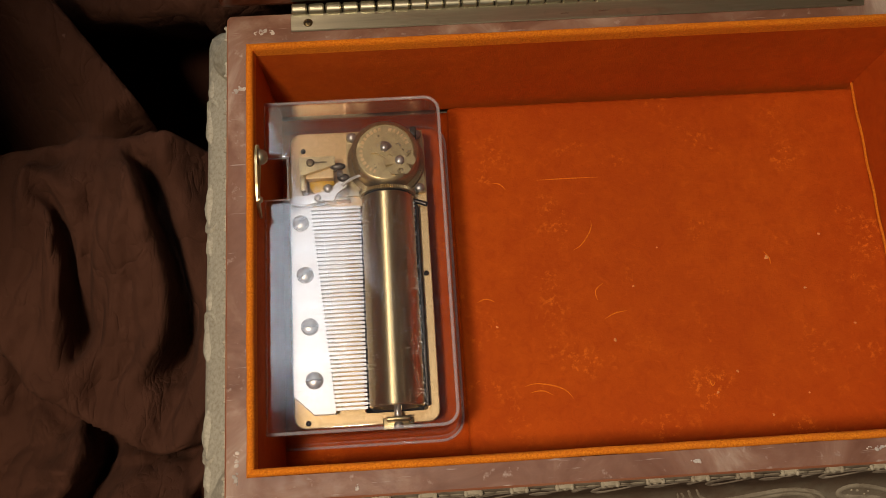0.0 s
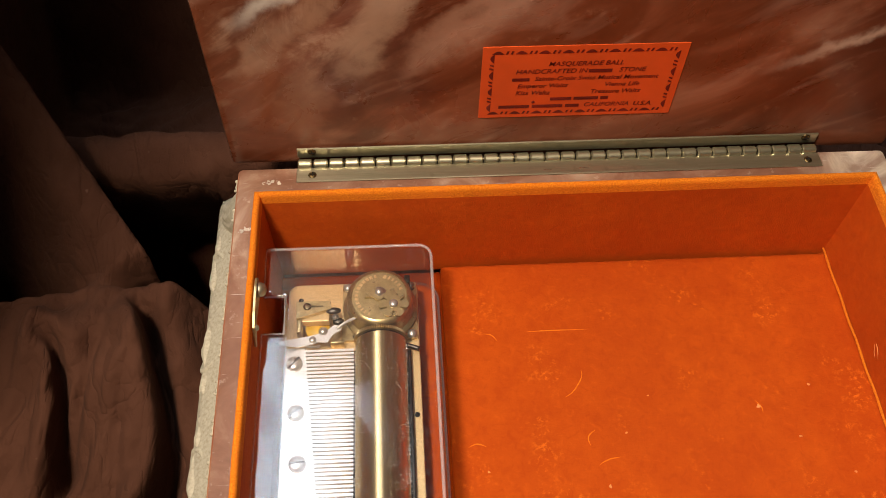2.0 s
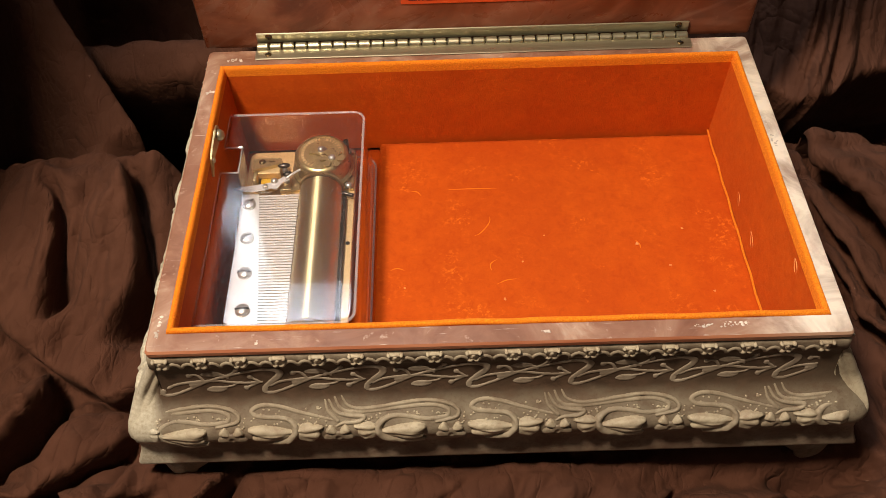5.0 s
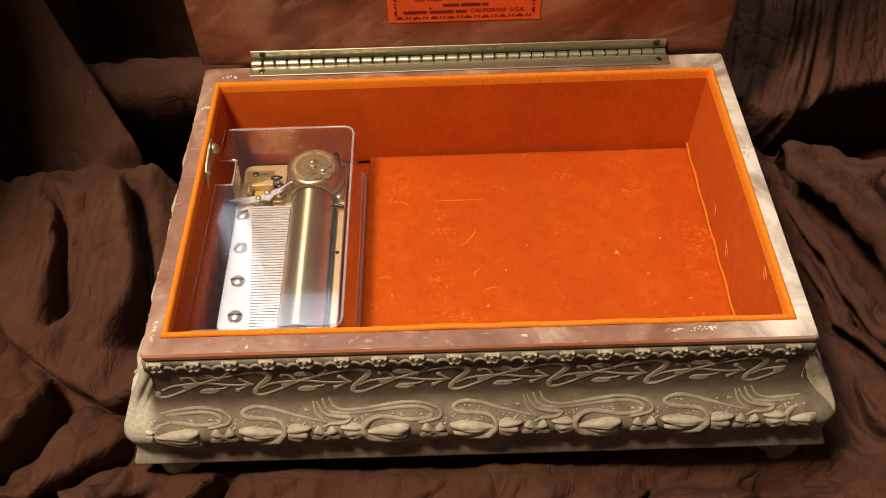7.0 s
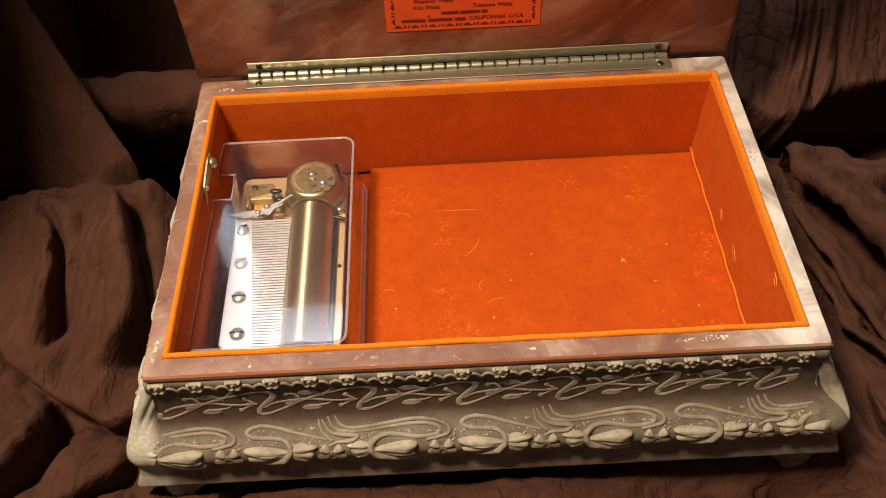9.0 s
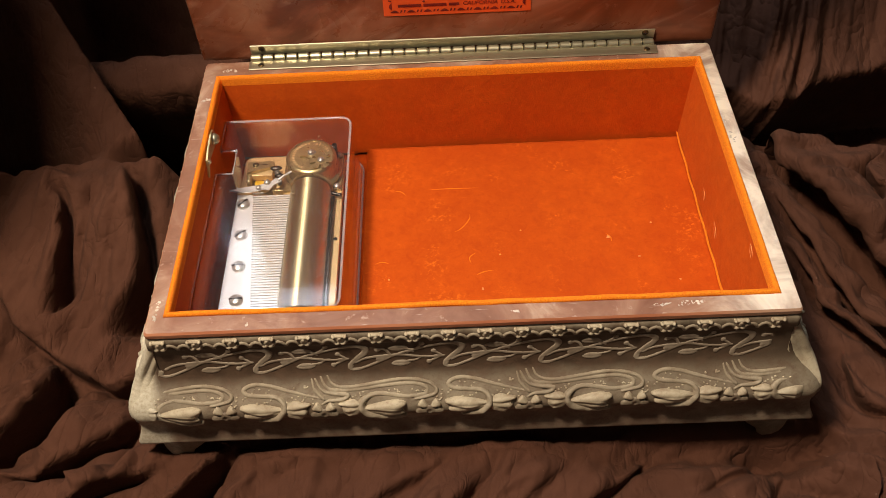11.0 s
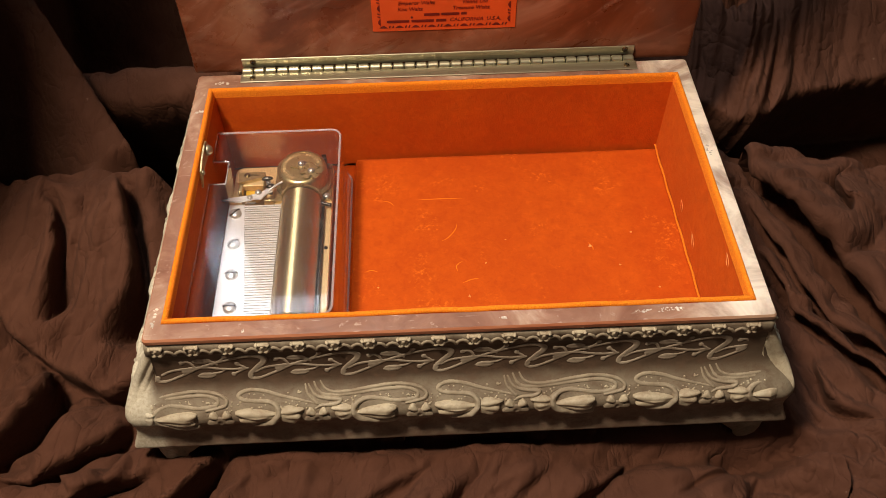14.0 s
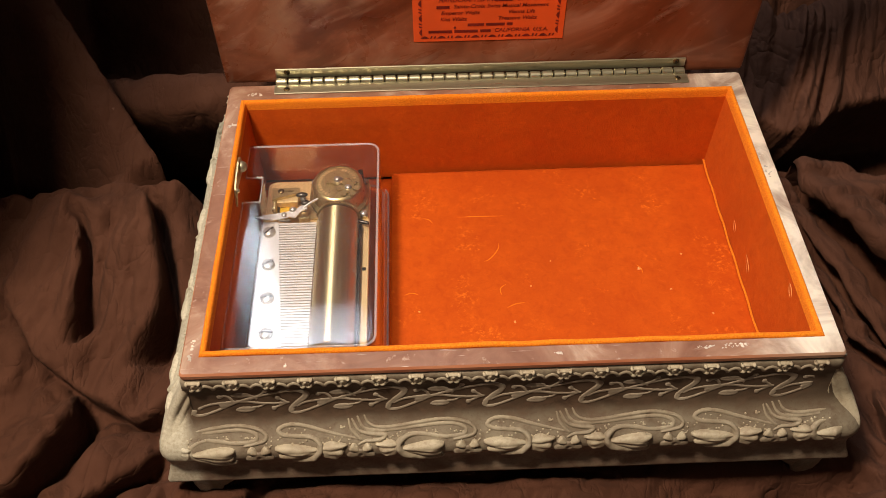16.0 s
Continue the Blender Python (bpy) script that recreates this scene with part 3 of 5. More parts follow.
PLEAT_WAY = (0.94, 0.34)      # across the long pleats beside the pale end
PLEATS = [  # each: where its lip lies across the pleats, depth, pocket under the lip, run before and behind the lip, where it starts and ends along y
    (0.2085, 0.040, 0.024, 0.012, 0.022, 0.135, -0.060),
    (0.1865, 0.020, 0.013, 0.008, 0.008, 0.070, -0.075),
    (0.1720, 0.020, 0.013, 0.009, 0.005, 0.030, -0.125),
]


def pleat(across, Y, lip, depth, pocket, before, behind, y0, y1):
    """Shifts across and up of a pleat whose rolled lip overhangs a pocket."""
    ring = [(lip - before, 0), (lip - before * 0.45, -0.10 * depth), (lip - before * 0.05, -0.55 * depth), (lip + pocket * 0.45, -0.95 * depth), (lip + pocket, -1.0 * depth), (lip + pocket * 1.05, -0.70 * depth),
            (lip + pocket * 0.45, -0.30 * depth), (lip + 0.0015, -0.12 * depth), (lip, 0.02 * depth), (lip + 0.0030, 0.16 * depth), (lip + behind * 0.5, 0.12 * depth), (lip + behind, 0)]
    line = np.array([v.to_tuple()[:2] for v in spline([(c, z, 0) for c, z in ring], 6)])
    run = np.concatenate([[0], np.cumsum(np.hypot(*np.diff(line, axis=0).T))])
    u = np.clip((across - lip + before) / (before + behind), 0, 1) * run[-1]
    fade = step(y0 - Y, 0.0, 0.045) * step(Y - y1, 0.0, 0.035)
    return (np.interp(u, run, line[:, 0]) - np.clip(across, lip - before, lip + behind)) * fade, np.interp(u, run, line[:, 1]) * fade


def cloth_surface(X, Y):
    """The draped sheet: ground, the gully behind and the shelf that hangs over it, a high rise added mostly out of view
    to shade one side, ridges, tucks, wrinkles and the flat bed of the box.
    """
    near = (np.abs(X) < 0.36) & (Y < 0.34) & (Y > -0.21)
    wx, wy = np.zeros(X.shape), np.zeros(X.shape)
    bend, lift = np.zeros(X.shape), np.zeros(X.shape)
    for i, j in zip(*np.nonzero(near)):
        x, y = X[i, j], Y[i, j]
        wx[i, j] = 0.0040 * noise.noise((x * 16, y * 16, 0.3)) + 0.0012 * noise.noise((x * 60, y * 60, 3.3))
        wy[i, j] = 0.0040 * noise.noise((x * 16, y * 16, 8.3)) + 0.0012 * noise.noise((x * 60, y * 60, 6.3))
        if abs(x) < 0.14 and -0.08 < y < 0.11:
            continue
        turn = -1.05 if x > 0.135 else 1.15 if y > -0.06 and x < -0.135 else 0.75
        if y > 0.12:
            turn = 0.75 if x > 0 else 0.5
        turn += 0.6 * noise.noise((x * 7, y * 7, 2.2))
        c, s = math.cos(turn), math.sin(turn)
        a, b = (x + wx[i, j]) * c + (y + wy[i, j]) * s, -(x + wx[i, j]) * s + (y + wy[i, j]) * c
        calm = 0.50 + 0.9 * max(0.0, noise.noise((x * 12, y * 12, 4.9)) + 0.25)
        lift[i, j] = -0.006 + calm * (0.0110 * abs(noise.noise((a * 10, b * 38, 1.7))) ** 0.7 + 0.0085 * abs(noise.noise((a * 24, b * 95, 5.1))) ** 0.75) + 0.0050 * abs(noise.noise((x * 38, y * 38, 3.1))) ** 0.7 + 0.0018 * abs(noise.noise((x * 90, y * 90, 7.7)))
    XW, YW = X + wx, Y + wy
    front = np.interp(XW, GULLY_X, GULLY_FRONT)
    shelf = np.interp(XW, SHELF_X, SHELF_EDGE)
    front = np.minimum(front, shelf + 0.006)
    # bunched up beside the movement's end, lower beside the pale end, a low lip before the box
    Z = np.full(X.shape, 0.024)
    Z += 0.036 * step(-X, 0.150, 0.178) * step(YW, -0.065, 0.050) - 0.006 * step(-X, 0.20, 0.26)
    Z += 0.006 * step(X, 0.150, 0.190)
    Z += (0.008 - 0.012 * step(np.abs(X), 0.120, 0.140) * (1 - step(np.abs(X), 0.165, 0.185))) * step(-YW, 0.092, 0.104) - 0.004 * step(-Y, 0.12, 0.17)
    DX, DY = np.zeros(X.shape), np.zeros(X.shape)
    for fold in FOLDS:
        dx, dy, dz = crease(XW, YW, *fold)
        DX, DY, Z = DX + dx, DY + dy, Z + dz
    for pts, depth, easy, over, hangs in TUCKS:
        dx, dy, dz = tuck(XW, YW, pts, depth, easy, over, hangs, 0.022)
        DX, DY, Z = DX + dx, DY + dy, Z + dz
    across = XW * PLEAT_WAY[0] + YW * PLEAT_WAY[1] + 1.5 * (wx - wy)
    for fold in PLEATS:
        dc, dz = pleat(across, YW, *fold)
        DX, DY, Z = DX + dc * PLEAT_WAY[0], DY + dc * PLEAT_WAY[1], Z + dz
    for pts, depth, easy, over, hangs, ends in stray_tucks():
        Z += tuck(XW, YW, pts, depth, easy, 0.0, hangs, ends)[2]
    Z += lift
    # a dark hollow under the box's edge beside the pale foot
    Z -= 0.022 * step(X, 0.030, 0.100) * (1 - step(X, 0.168, 0.190)) * np.exp(-((YW + 0.104) / 0.010) ** 2)
    # the gully and the shelf that hangs over it
    west = step(-X, 0.0, 0.1)
    q = YW - (shelf + 0.056)
    crest = 0.012 * west + 0.034 * (1 - west)
    top = 0.040 + 0.008 * west + (0.034 - 0.008 * west + 0.012 * (1 - west)) * np.exp(-((q - crest) / (0.020 - 0.008 * west)) ** 2) + lift * (1 - 0.4 * west)
    top += west * np.clip(0.12 * (X + 0.190), -0.006, 0.006)
    top -= 0.040 * (1 - west) * step(q, crest + 0.010, crest + 0.030) + 0.085 * west * step(q, crest + 0.003, crest + 0.018)
    top += 0.075 * (1 - west) * step(q, crest + 0.040, crest + 0.085) + 0.14 * west * step(q, crest + 0.085, crest + 0.15)
    fall, rise = step(YW, front, front + 0.012), step(YW, shelf + 0.050 + 0.003 * west, shelf + 0.056 + 0.002 * west)
    Z = Z * (1 - fall) - 0.060 * fall * (1 - rise) + top * rise
    DY = DY * (1 - fall) - (0.052 + 0.012 * west) * rise * np.exp(-(np.maximum(q, 0) / 0.050) ** 1.3)
    DX = DX * (1 - fall)
    # a drape that climbs away from the box's back corner, its edge over the gully
    s, e = (-(X + 0.190) * 0.62 + (Y - 0.080) * 0.78), ((X + 0.190) * 0.78 + (Y - 0.080) * 0.62)
    ridge = np.clip(0.058 + 0.72 * s, 0, 0.25)
    cover = np.where(e > 0, 1 - step(e, 0.0, 0.004), np.exp(-(np.maximum(-e - 0.010, 0) / 0.05) ** 1.5)) * step(s, -0.004, 0.010)
    Z = Z * (1 - cover) + np.maximum(ridge + lift * 0.5, Z) * cover
    DX, DY = DX * (1 - cover) + 0.010 * cover * np.exp(-np.abs(e) / 0.02), DY * (1 - cover)
    # high rise of cloth, mostly out of view, added to shade the drape
    shade_rise = step(-X, 0.290, 0.377) * step(Y, -0.080, -0.030)
    Z += 0.56 * shade_rise
    DX += 0.126 * shade_rise
    Z += 0.10 * step(Y, 0.34, 0.42)
    dx = np.maximum(np.abs(X) - 0.147, 0)
    dy = np.maximum(np.maximum(-0.088 - Y, Y - 0.112), 0)
    free = step(np.hypot(dx, dy), 0.000, 0.014)
    P = np.stack([X + DX * free, Y + DY * free, 0.0195 * (1 - free) + Z * free], 2)
    # nothing lies inside the box
    inside = (np.abs(P[..., 0]) < 0.160) & (P[..., 1] > -0.104) & (P[..., 1] < 0.128)
    P[..., 2] = np.where(inside, np.minimum(P[..., 2], np.where(np.abs(P[..., 0]) < 0.152, 0.030, 0.040)), P[..., 2])
    for k in range(1):
        mean = (P[:-2, 1:-1] + P[2:, 1:-1] + P[1:-1, :-2] + P[1:-1, 2:]) / 4
        P[1:-1, 1:-1] += 0.40 * (mean - P[1:-1, 1:-1])
    return P


def sheet(name, P):
    ny, nx = P.shape[:2]
    idx = np.arange(ny * nx).reshape(ny, nx)
    faces = np.stack([idx[:-1, :-1].ravel(), idx[:-1, 1:].ravel(), idx[1:, 1:].ravel(), idx[1:, :-1].ravel()], 1).tolist()
    me = bpy.data.meshes.new(name)
    me.from_pydata(P.reshape(-1, 3).tolist(), [], faces)
    me.shade_smooth()
    me.materials.append(CLOTH)
    return me


def build_cloth():
    X, Y = np.meshgrid(np.concatenate([np.arange(-0.420, 0.140, 0.0016), np.arange(0.140, 0.280, 0.0007), np.arange(0.280, 0.400, 0.0016)]), np.arange(-0.225, 0.405, 0.0016))
    P = cloth_surface(X, Y)
    # the same sheet runs on outwards, flat and out of sight
    me = sheet("ground", P)
    bm = bmesh.new()
    bm.from_mesh(me)
    edge = [e for e in bm.edges if e.is_boundary]
    grown = bmesh.ops.extrude_edge_only(bm, edges=edge)
    for v in grown["geom"]:
        if isinstance(v, bmesh.types.BMVert):
            v.co.x, v.co.y = v.co.x * 3.2, v.co.y * 3.6
    for f in bm.faces:
        f.smooth = True
    bm.to_mesh(me)
    bm.free()
    tagged(new("ground", me), "dark brown cotton cloth draped in deep crumpled folds", "cloth", "", "structure")


def build_room():
    for name, dims in (("floor", (-2.2, 2.2, -2.2, 2.2, -0.20, -0.12)), ("ceiling", (-2.2, 2.2, -2.2, 2.2, 1.75, 1.80)),
                       ("wall_north", (-2.2, 2.2, 2.2, 2.26, -0.12, 1.75)), ("wall_south", (-2.2, 2.2, -2.26, -2.2, -0.12, 1.75)),
                       ("wall_west", (-2.26, -2.2, -2.2, 2.2, -0.12, 1.75)), ("wall_east", (2.2, 2.26, -2.2, 2.2, -0.12, 1.75))):
        bm = bmesh.new()
        add_box(bm, *dims)
        ob = new(name, mesh_of(name, bm, PLASTER, False))
        tagged(ob, "plain painted room surface in dim light", "wall" if "wall" in name else name, "", "structure")


build_cloth()
build_room()

# ---- the stone music box ----
HX, Y0, Y1 = 0.139, -0.081, 0.100          # the rim's outer edge
CX, CY0, CY1 = 0.1325, -0.0735, 0.0880     # the lining's outer edge
TOP, FLOOR, GROUND = 0.1050, 0.0540, 0.0200

music_box = thing("music_box", (0, 0.0095, GROUND), "carved cast stone music box with open lid, lined in orange velvet", "music box")

FRONT = Matrix.Translation((0, Y0, 0))
WEST = Matrix.Translation((-HX, (Y0 + Y1) / 2, 0)) @ pose(0, 0, 0, 0, 0, -90)
EAST = Matrix.Translation((HX, (Y0 + Y1) / 2, 0)) @ pose(0, 0, 0, 0, 0, 90)


def outer(d, z, r=0.0016):
    return rounded_rect(-HX - d, HX + d, Y0 - d, Y1 + d, max(r + d * 0.35, 0.0010), z)


# the carved side from the frieze down over the shoulder to the foot of the plinth: distance out, height
SIDE = [(0.0014, 0.0926), (0.0018, 0.0880), (0.0030, 0.0815), (0.0043, 0.0772), (0.0060, 0.0747), (0.0085, 0.0727), (0.0120, 0.0702), (0.0152, 0.0677), (0.0172, 0.0650),
        (0.0179, 0.0618), (0.0172, 0.0585), (0.0155, 0.0566), (0.0149, 0.0540), (0.0151, 0.0500), (0.0163, 0.0455), (0.0180, 0.0418), (0.0180, 0.0406)]
RUN = [0.0]
for (d0, z0), (d1, z1) in zip(SIDE, SIDE[1:]):
    RUN.append(RUN[-1] + math.hypot(d1 - d0, z1 - z0))


def build_shell():
    # carved sides, from the plinth up to the moulding under the rim
    profile = [(-0.030, 0.0440), (0.0150, 0.0398), (0.0176, 0.0399)] + SIDE[::-1] + [(0.0017, 0.0930), (0.0022, 0.0940), (0.0018, 0.0990), (0.0006, 0.1004), (-0.0040, 0.1006)]
    bm = bmesh.new()
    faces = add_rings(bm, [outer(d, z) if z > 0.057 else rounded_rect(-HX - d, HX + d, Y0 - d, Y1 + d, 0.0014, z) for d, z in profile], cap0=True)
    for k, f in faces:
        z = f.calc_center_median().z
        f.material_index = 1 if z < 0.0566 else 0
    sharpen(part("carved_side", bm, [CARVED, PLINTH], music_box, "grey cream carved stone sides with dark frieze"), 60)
    # the smooth rim slab, with the hollow for the lining
    bm = bmesh.new()
    rings = [outer(-0.0035, 0.1004), outer(0.0006, 0.1008), outer(0.0011, 0.1016), outer(0.0011, 0.1036), outer(0.0004, 0.1047), outer(-0.0010, TOP)]
    for z in (TOP, 0.050):
        rings.append(rounded_rect(-CX, CX, CY0, CY1, 0.0012, z))
    for k, f in add_rings(bm, rings):
        f.material_index = 1 if k <= 3 else 0
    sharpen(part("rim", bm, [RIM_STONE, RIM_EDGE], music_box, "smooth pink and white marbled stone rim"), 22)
    # chips along the rim
    rng = random.Random(4)
    for x, y, w, d, n in ((0.0930, -0.0766, 0.011, 0.0022, 12), (0.0810, -0.0768, 0.007, 0.0010, 5), (-0.1335, 0.0690, 0.0030, 0.0022, 5), (-0.1368, 0.0685, 0.0020, 0.0018, 4), (-0.1260, 0.0930, 0.0080, 0.0022, 7), (-0.1362, -0.0700, 0.0014, 0.0110, 8), (0.0180, -0.0775, 0.0040, 0.0010, 3), (-0.0960, -0.0785, 0.0010, 0.0016, 2), (0.1350, 0.0300, 0.0030, 0.0200, 9)):
        bm = bmesh.new()
        for k in range(n * 2):
            l = rng.uniform(0.0003, 0.0010)
            t = l * rng.uniform(0.35, 0.9)
            add_ball(bm, (x + rng.uniform(-0.5, 0.5) * w, y + rng.uniform(-0.5, 0.5) * d, TOP - 0.00005), (l, t, 0.00022), pose(0, 0, 0, 0, 0, rng.uniform(-70, 70)), 7, 4)
        part("chip", bm, CHALK, music_box, "white chipped scuff on the rim")


def foot_mesh():
    """A scalloped bracket foot, its outer corner at the origin, running inwards along +x and +y."""
    bm = bmesh.new()
    for turn in (0, 1):
        outline = [(0.000, 0.0225), (0.0005, 0.010), (0.002, 0.004), (0.006, 0.0008), (0.011, 0.000), (0.015, 0.003), (0.017, 0.0075), (0.022, 0.0115), (0.027, 0.016), (0.030, 0.0225)]
        rings = []
        for t, s in ((0.0000, 0.93), (0.0008, 1.0), (0.0030, 1.0), (0.0040, 0.92)):
            ring = []
            for x, z in outline:
                xx, zz = 0.0160 + (x - 0.012) * 0.80 * s, 0.0225 - (0.0225 - z) * s
                ring.append(Vector((xx, t, zz)) if turn == 0 else Vector((t + 0.004, xx, zz)))
            rings.append(ring)
        add_rings(bm, rings, cap0=True, cap1=True)
    add_ball(bm, (0.0115, 0.0010, 0.008), (0.0035, 0.0016, 0.006))
    add_ball(bm, (0.0170, 0.0008, 0.010), (0.0030, 0.0014, 0.006))
    add_box(bm, 0.0006, 0.0320, -0.0014, 0.0300, 0.0180, 0.0224, 0.0006, 1)
    return mesh_of("foot", bm, CARVED)


def build_feet():
    me = foot_mesh()
    for x, y, sx, sy in ((-0.1545, -0.0965, 1, 1), (0.1545, -0.0965, -1, 1), (-0.1545, 0.1155, 1, -1), (0.1545, 0.1155, -1, -1)):
        piece("foot", me, music_box, Matrix.Translation((x, y, GROUND)) @ Matrix.Diagonal((sx, sy, 1, 1)))


# carved relief, worked out on the front: u along the side, s down over the carved face, both in millimetres
def side_at(s):
    """Distance out, height and the outward direction of the carved face, for an array of runs down it in metres."""
    d, z = np.interp(s, RUN, [p[0] for p in SIDE]), np.interp(s, RUN, [p[1] for p in SIDE])
    e = 0.0016
    dd = np.interp(s + e, RUN, [p[0] for p in SIDE]) - np.interp(s - e, RUN, [p[0] for p in SIDE])
    dz = np.interp(s + e, RUN, [p[1] for p in SIDE]) - np.interp(s - e, RUN, [p[1] for p in SIDE])
    length = np.maximum(np.hypot(dd, dz), 1e-6)
    return d, z, -dz / length, dd / length


def relief_mesh(name, mat, u0, u1, s0, s1, height, cell=0.30, lo=-999, hi=999, taper=5.0):
    """A raised ornament on the carved face: height(U, S) in millimetres, nothing where it is not above zero; cut off at lo and hi."""
    u0, u1 = max(u0, lo), min(u1, hi)
    if u1 - u0 < 2:
        return None
    U, S = np.meshgrid(np.arange(u0, u1 + cell * 0.5, cell), np.arange(s0, s1 + cell * 0.5, cell))
    fade = np.clip(np.minimum(U - lo, hi - U) / taper, 0, 1)
    H = height(U, S) * fade - 0.7 * (1 - fade)
    for k in range(2):
        Q = np.pad(H, 1, mode="edge")
        H = np.where(H > 0, 0.6 * H + 0.1 * (Q[:-2, 1:-1] + Q[2:, 1:-1] + Q[1:-1, :-2] + Q[1:-1, 2:]), H)
    on = H > 0.02
    rough = np.array([noise.noise((u * 0.35, s * 0.35, 2.7)) for u, s in zip(U.ravel(), S.ravel())]).reshape(U.shape)
    H = np.where(on, H * (1 + 0.10 * rough), -0.35)
    d, z, nd, nz = side_at(S / 1000)
    P = np.stack([U / 1000, -(d + nd * H / 1000), z + nz * H / 1000], 2)
    ny, nx = U.shape
    idx = np.arange(ny * nx).reshape(ny, nx)
    keep = on[:-1, :-1] | on[1:, :-1] | on[:-1, 1:] | on[1:, 1:]
    faces = np.stack([idx[:-1, :-1][keep], idx[1:, :-1][keep], idx[1:, 1:][keep], idx[:-1, 1:][keep]], 1)
    if not len(faces):
        return None
    used = np.unique(faces)
    where = np.zeros(ny * nx, int)
    where[used] = np.arange(len(used))
    me = bpy.data.meshes.new(name)
    me.from_pydata(P.reshape(-1, 3)[used].tolist(), [], where[faces].tolist())
    me.shade_smooth()
    me.materials.append(mat)
    return me


def cord(U, S, pts, width, tall, flat=False):
    """Height of a cord along a curve; width: its half width, or half widths from its start to its end."""
    line = np.array([v.to_tuple()[:2] for v in spline([(u, s, 0) for u, s in pts], 6)])
    widths = np.interp(np.linspace(0, 1, len(line)), np.linspace(0, 1, len(width)), width) if isinstance(width, tuple) else np.full(len(line), width)
    best, size = np.full(U.shape, 9.0), np.ones(U.shape)
    for (a, b), (c, d), w in zip(line, line[1:], widths):
        near = (U > min(a, c) - 3) & (U < max(a, c) + 3) & (S > min(b, d) - 3) & (S < max(b, d) + 3)
        x, y, ll = U[near] - a, S[near] - b, max((c - a) ** 2 + (d - b) ** 2, 1e-9)
        k = np.clip((x * (c - a) + y * (d - b)) / ll, 0, 1)
        away = np.hypot(x - k * (c - a), y - k * (d - b)) / (1.22 * w)
        size[near] = np.where(away < best[near], w / widths.max(), size[near])
        best[near] = np.minimum(best[near], away)
    inside = np.clip(1 - best ** 2, 0, 1)
    return tall * (np.minimum(1, inside * 2.2) if flat else size ** 1.2 * inside ** 0.6)


def petal(U, S, start, end, half, tall, blunt=0.55):
    """Height of a swelling petal from its start to its end; blunt near 1: cut off at the end."""
    (a, b), (c, d) = start, end
    length = math.hypot(c - a, d - b)
    k = ((U - a) * (c - a) + (S - b) * (d - b)) / length ** 2
    v = (-(U - a) * (d - b) + (S - b) * (c - a)) / length
    kk = np.clip(k, 0, 1)
    shape = np.where(kk < blunt, np.sin(np.pi / 2 * kk / blunt) ** 0.7, np.cos(np.pi / 2 * (kk - blunt) / (1.02 - blunt)) ** 0.55)
    inside = np.clip(1 - (v / np.maximum(half * shape, 1e-3)) ** 2, 0, 1)
    return np.where((k > 0) & (k < 1), tall * inside ** 0.6 * (0.35 + 0.65 * shape), 0)


def dome(U, S, u, s, r, tall, power=0.5):
    return tall * np.clip(1 - ((U - u) ** 2 + (S - s) ** 2) / r ** 2, 0, 1) ** power


def highest(*fields):
    out = fields[0]
    for f in fields[1:]:
        out = np.maximum(out, f)
    return out


BAY = 91.5      # the length of one bay of the shoulder's pattern


def scroll_height(U, S):
    """Whiplash stems over the shoulder: two that sweep round and back, one hooked, one that loops about the second bud."""
    return highest(
        cord(U, S, [(-65, 18.6), (-63, 22.2), (-58, 24), (-50, 23.6), (-40, 22.2), (-30, 21.3), (-21, 22.8), (-16.8, 25.6), (-17.2, 28.2), (-21, 29.4), (-26, 30.4)], (0.35, 0.7, 0.75, 0.75, 0.75, 0.5), 0.95),
        cord(U, S, [(-68, 19), (-66, 23.2), (-62, 25.2), (-52, 25), (-40, 23.8), (-28, 23.2), (-22, 24.7), (-20.6, 26.6), (-22.5, 28.3), (-30, 29), (-38, 27.7), (-44, 27.4), (-48.5, 29.3), (-50.3, 32), (-48.5, 35), (-43, 37.8), (-34, 39.6)],
             (0.4, 0.75, 0.75, 0.75, 0.8, 0.95, 1.3, 1.5), 1.2),
        cord(U, S, [(-70.5, 20), (-67.5, 25), (-62.5, 26.8), (-56, 27.5), (-58.5, 29.4), (-64.5, 29.8), (-67.5, 31.2)], (0.4, 0.7, 0.8, 0.7, 0.4), 1.0),
        cord(U, S, [(19.5, 20), (20.5, 24.2), (22.6, 27), (24.6, 28.9)], (0.35, 0.7, 0.6), 0.9),
        cord(U, S, [(24.6, 28.9), (17, 27), (8, 24.6), (1, 22.4), (-5, 21.5), (-9.3, 22.3), (-11.2, 24.2), (-9, 26), (-4, 26.6), (2, 27.2), (5.6, 28.8), (7, 31.5), (5.5, 34.6), (1, 37.4), (-5, 38.8)],
             (0.4, 0.75, 0.8, 0.85, 0.85, 0.95, 1.3, 1.4), 1.2),
        cord(U, S, [(-42, 27.5), (-46, 28.1), (-49, 29.8), (-50.4, 32.4), (-48.6, 35.6), (-43.5, 38.2), (-37, 39.6), (-31.5, 40)], (0.5, 0.9, 1.3, 1.5, 1.6, 1.5, 1.1), 2.6),
        cord(U, S, [(1, 27.1), (4.6, 28.2), (6.8, 30.6), (6.8, 33.4), (4, 36.6), (0, 38.4), (-5, 39.4)], (0.5, 0.9, 1.3, 1.5, 1.5, 1.1), 2.6))


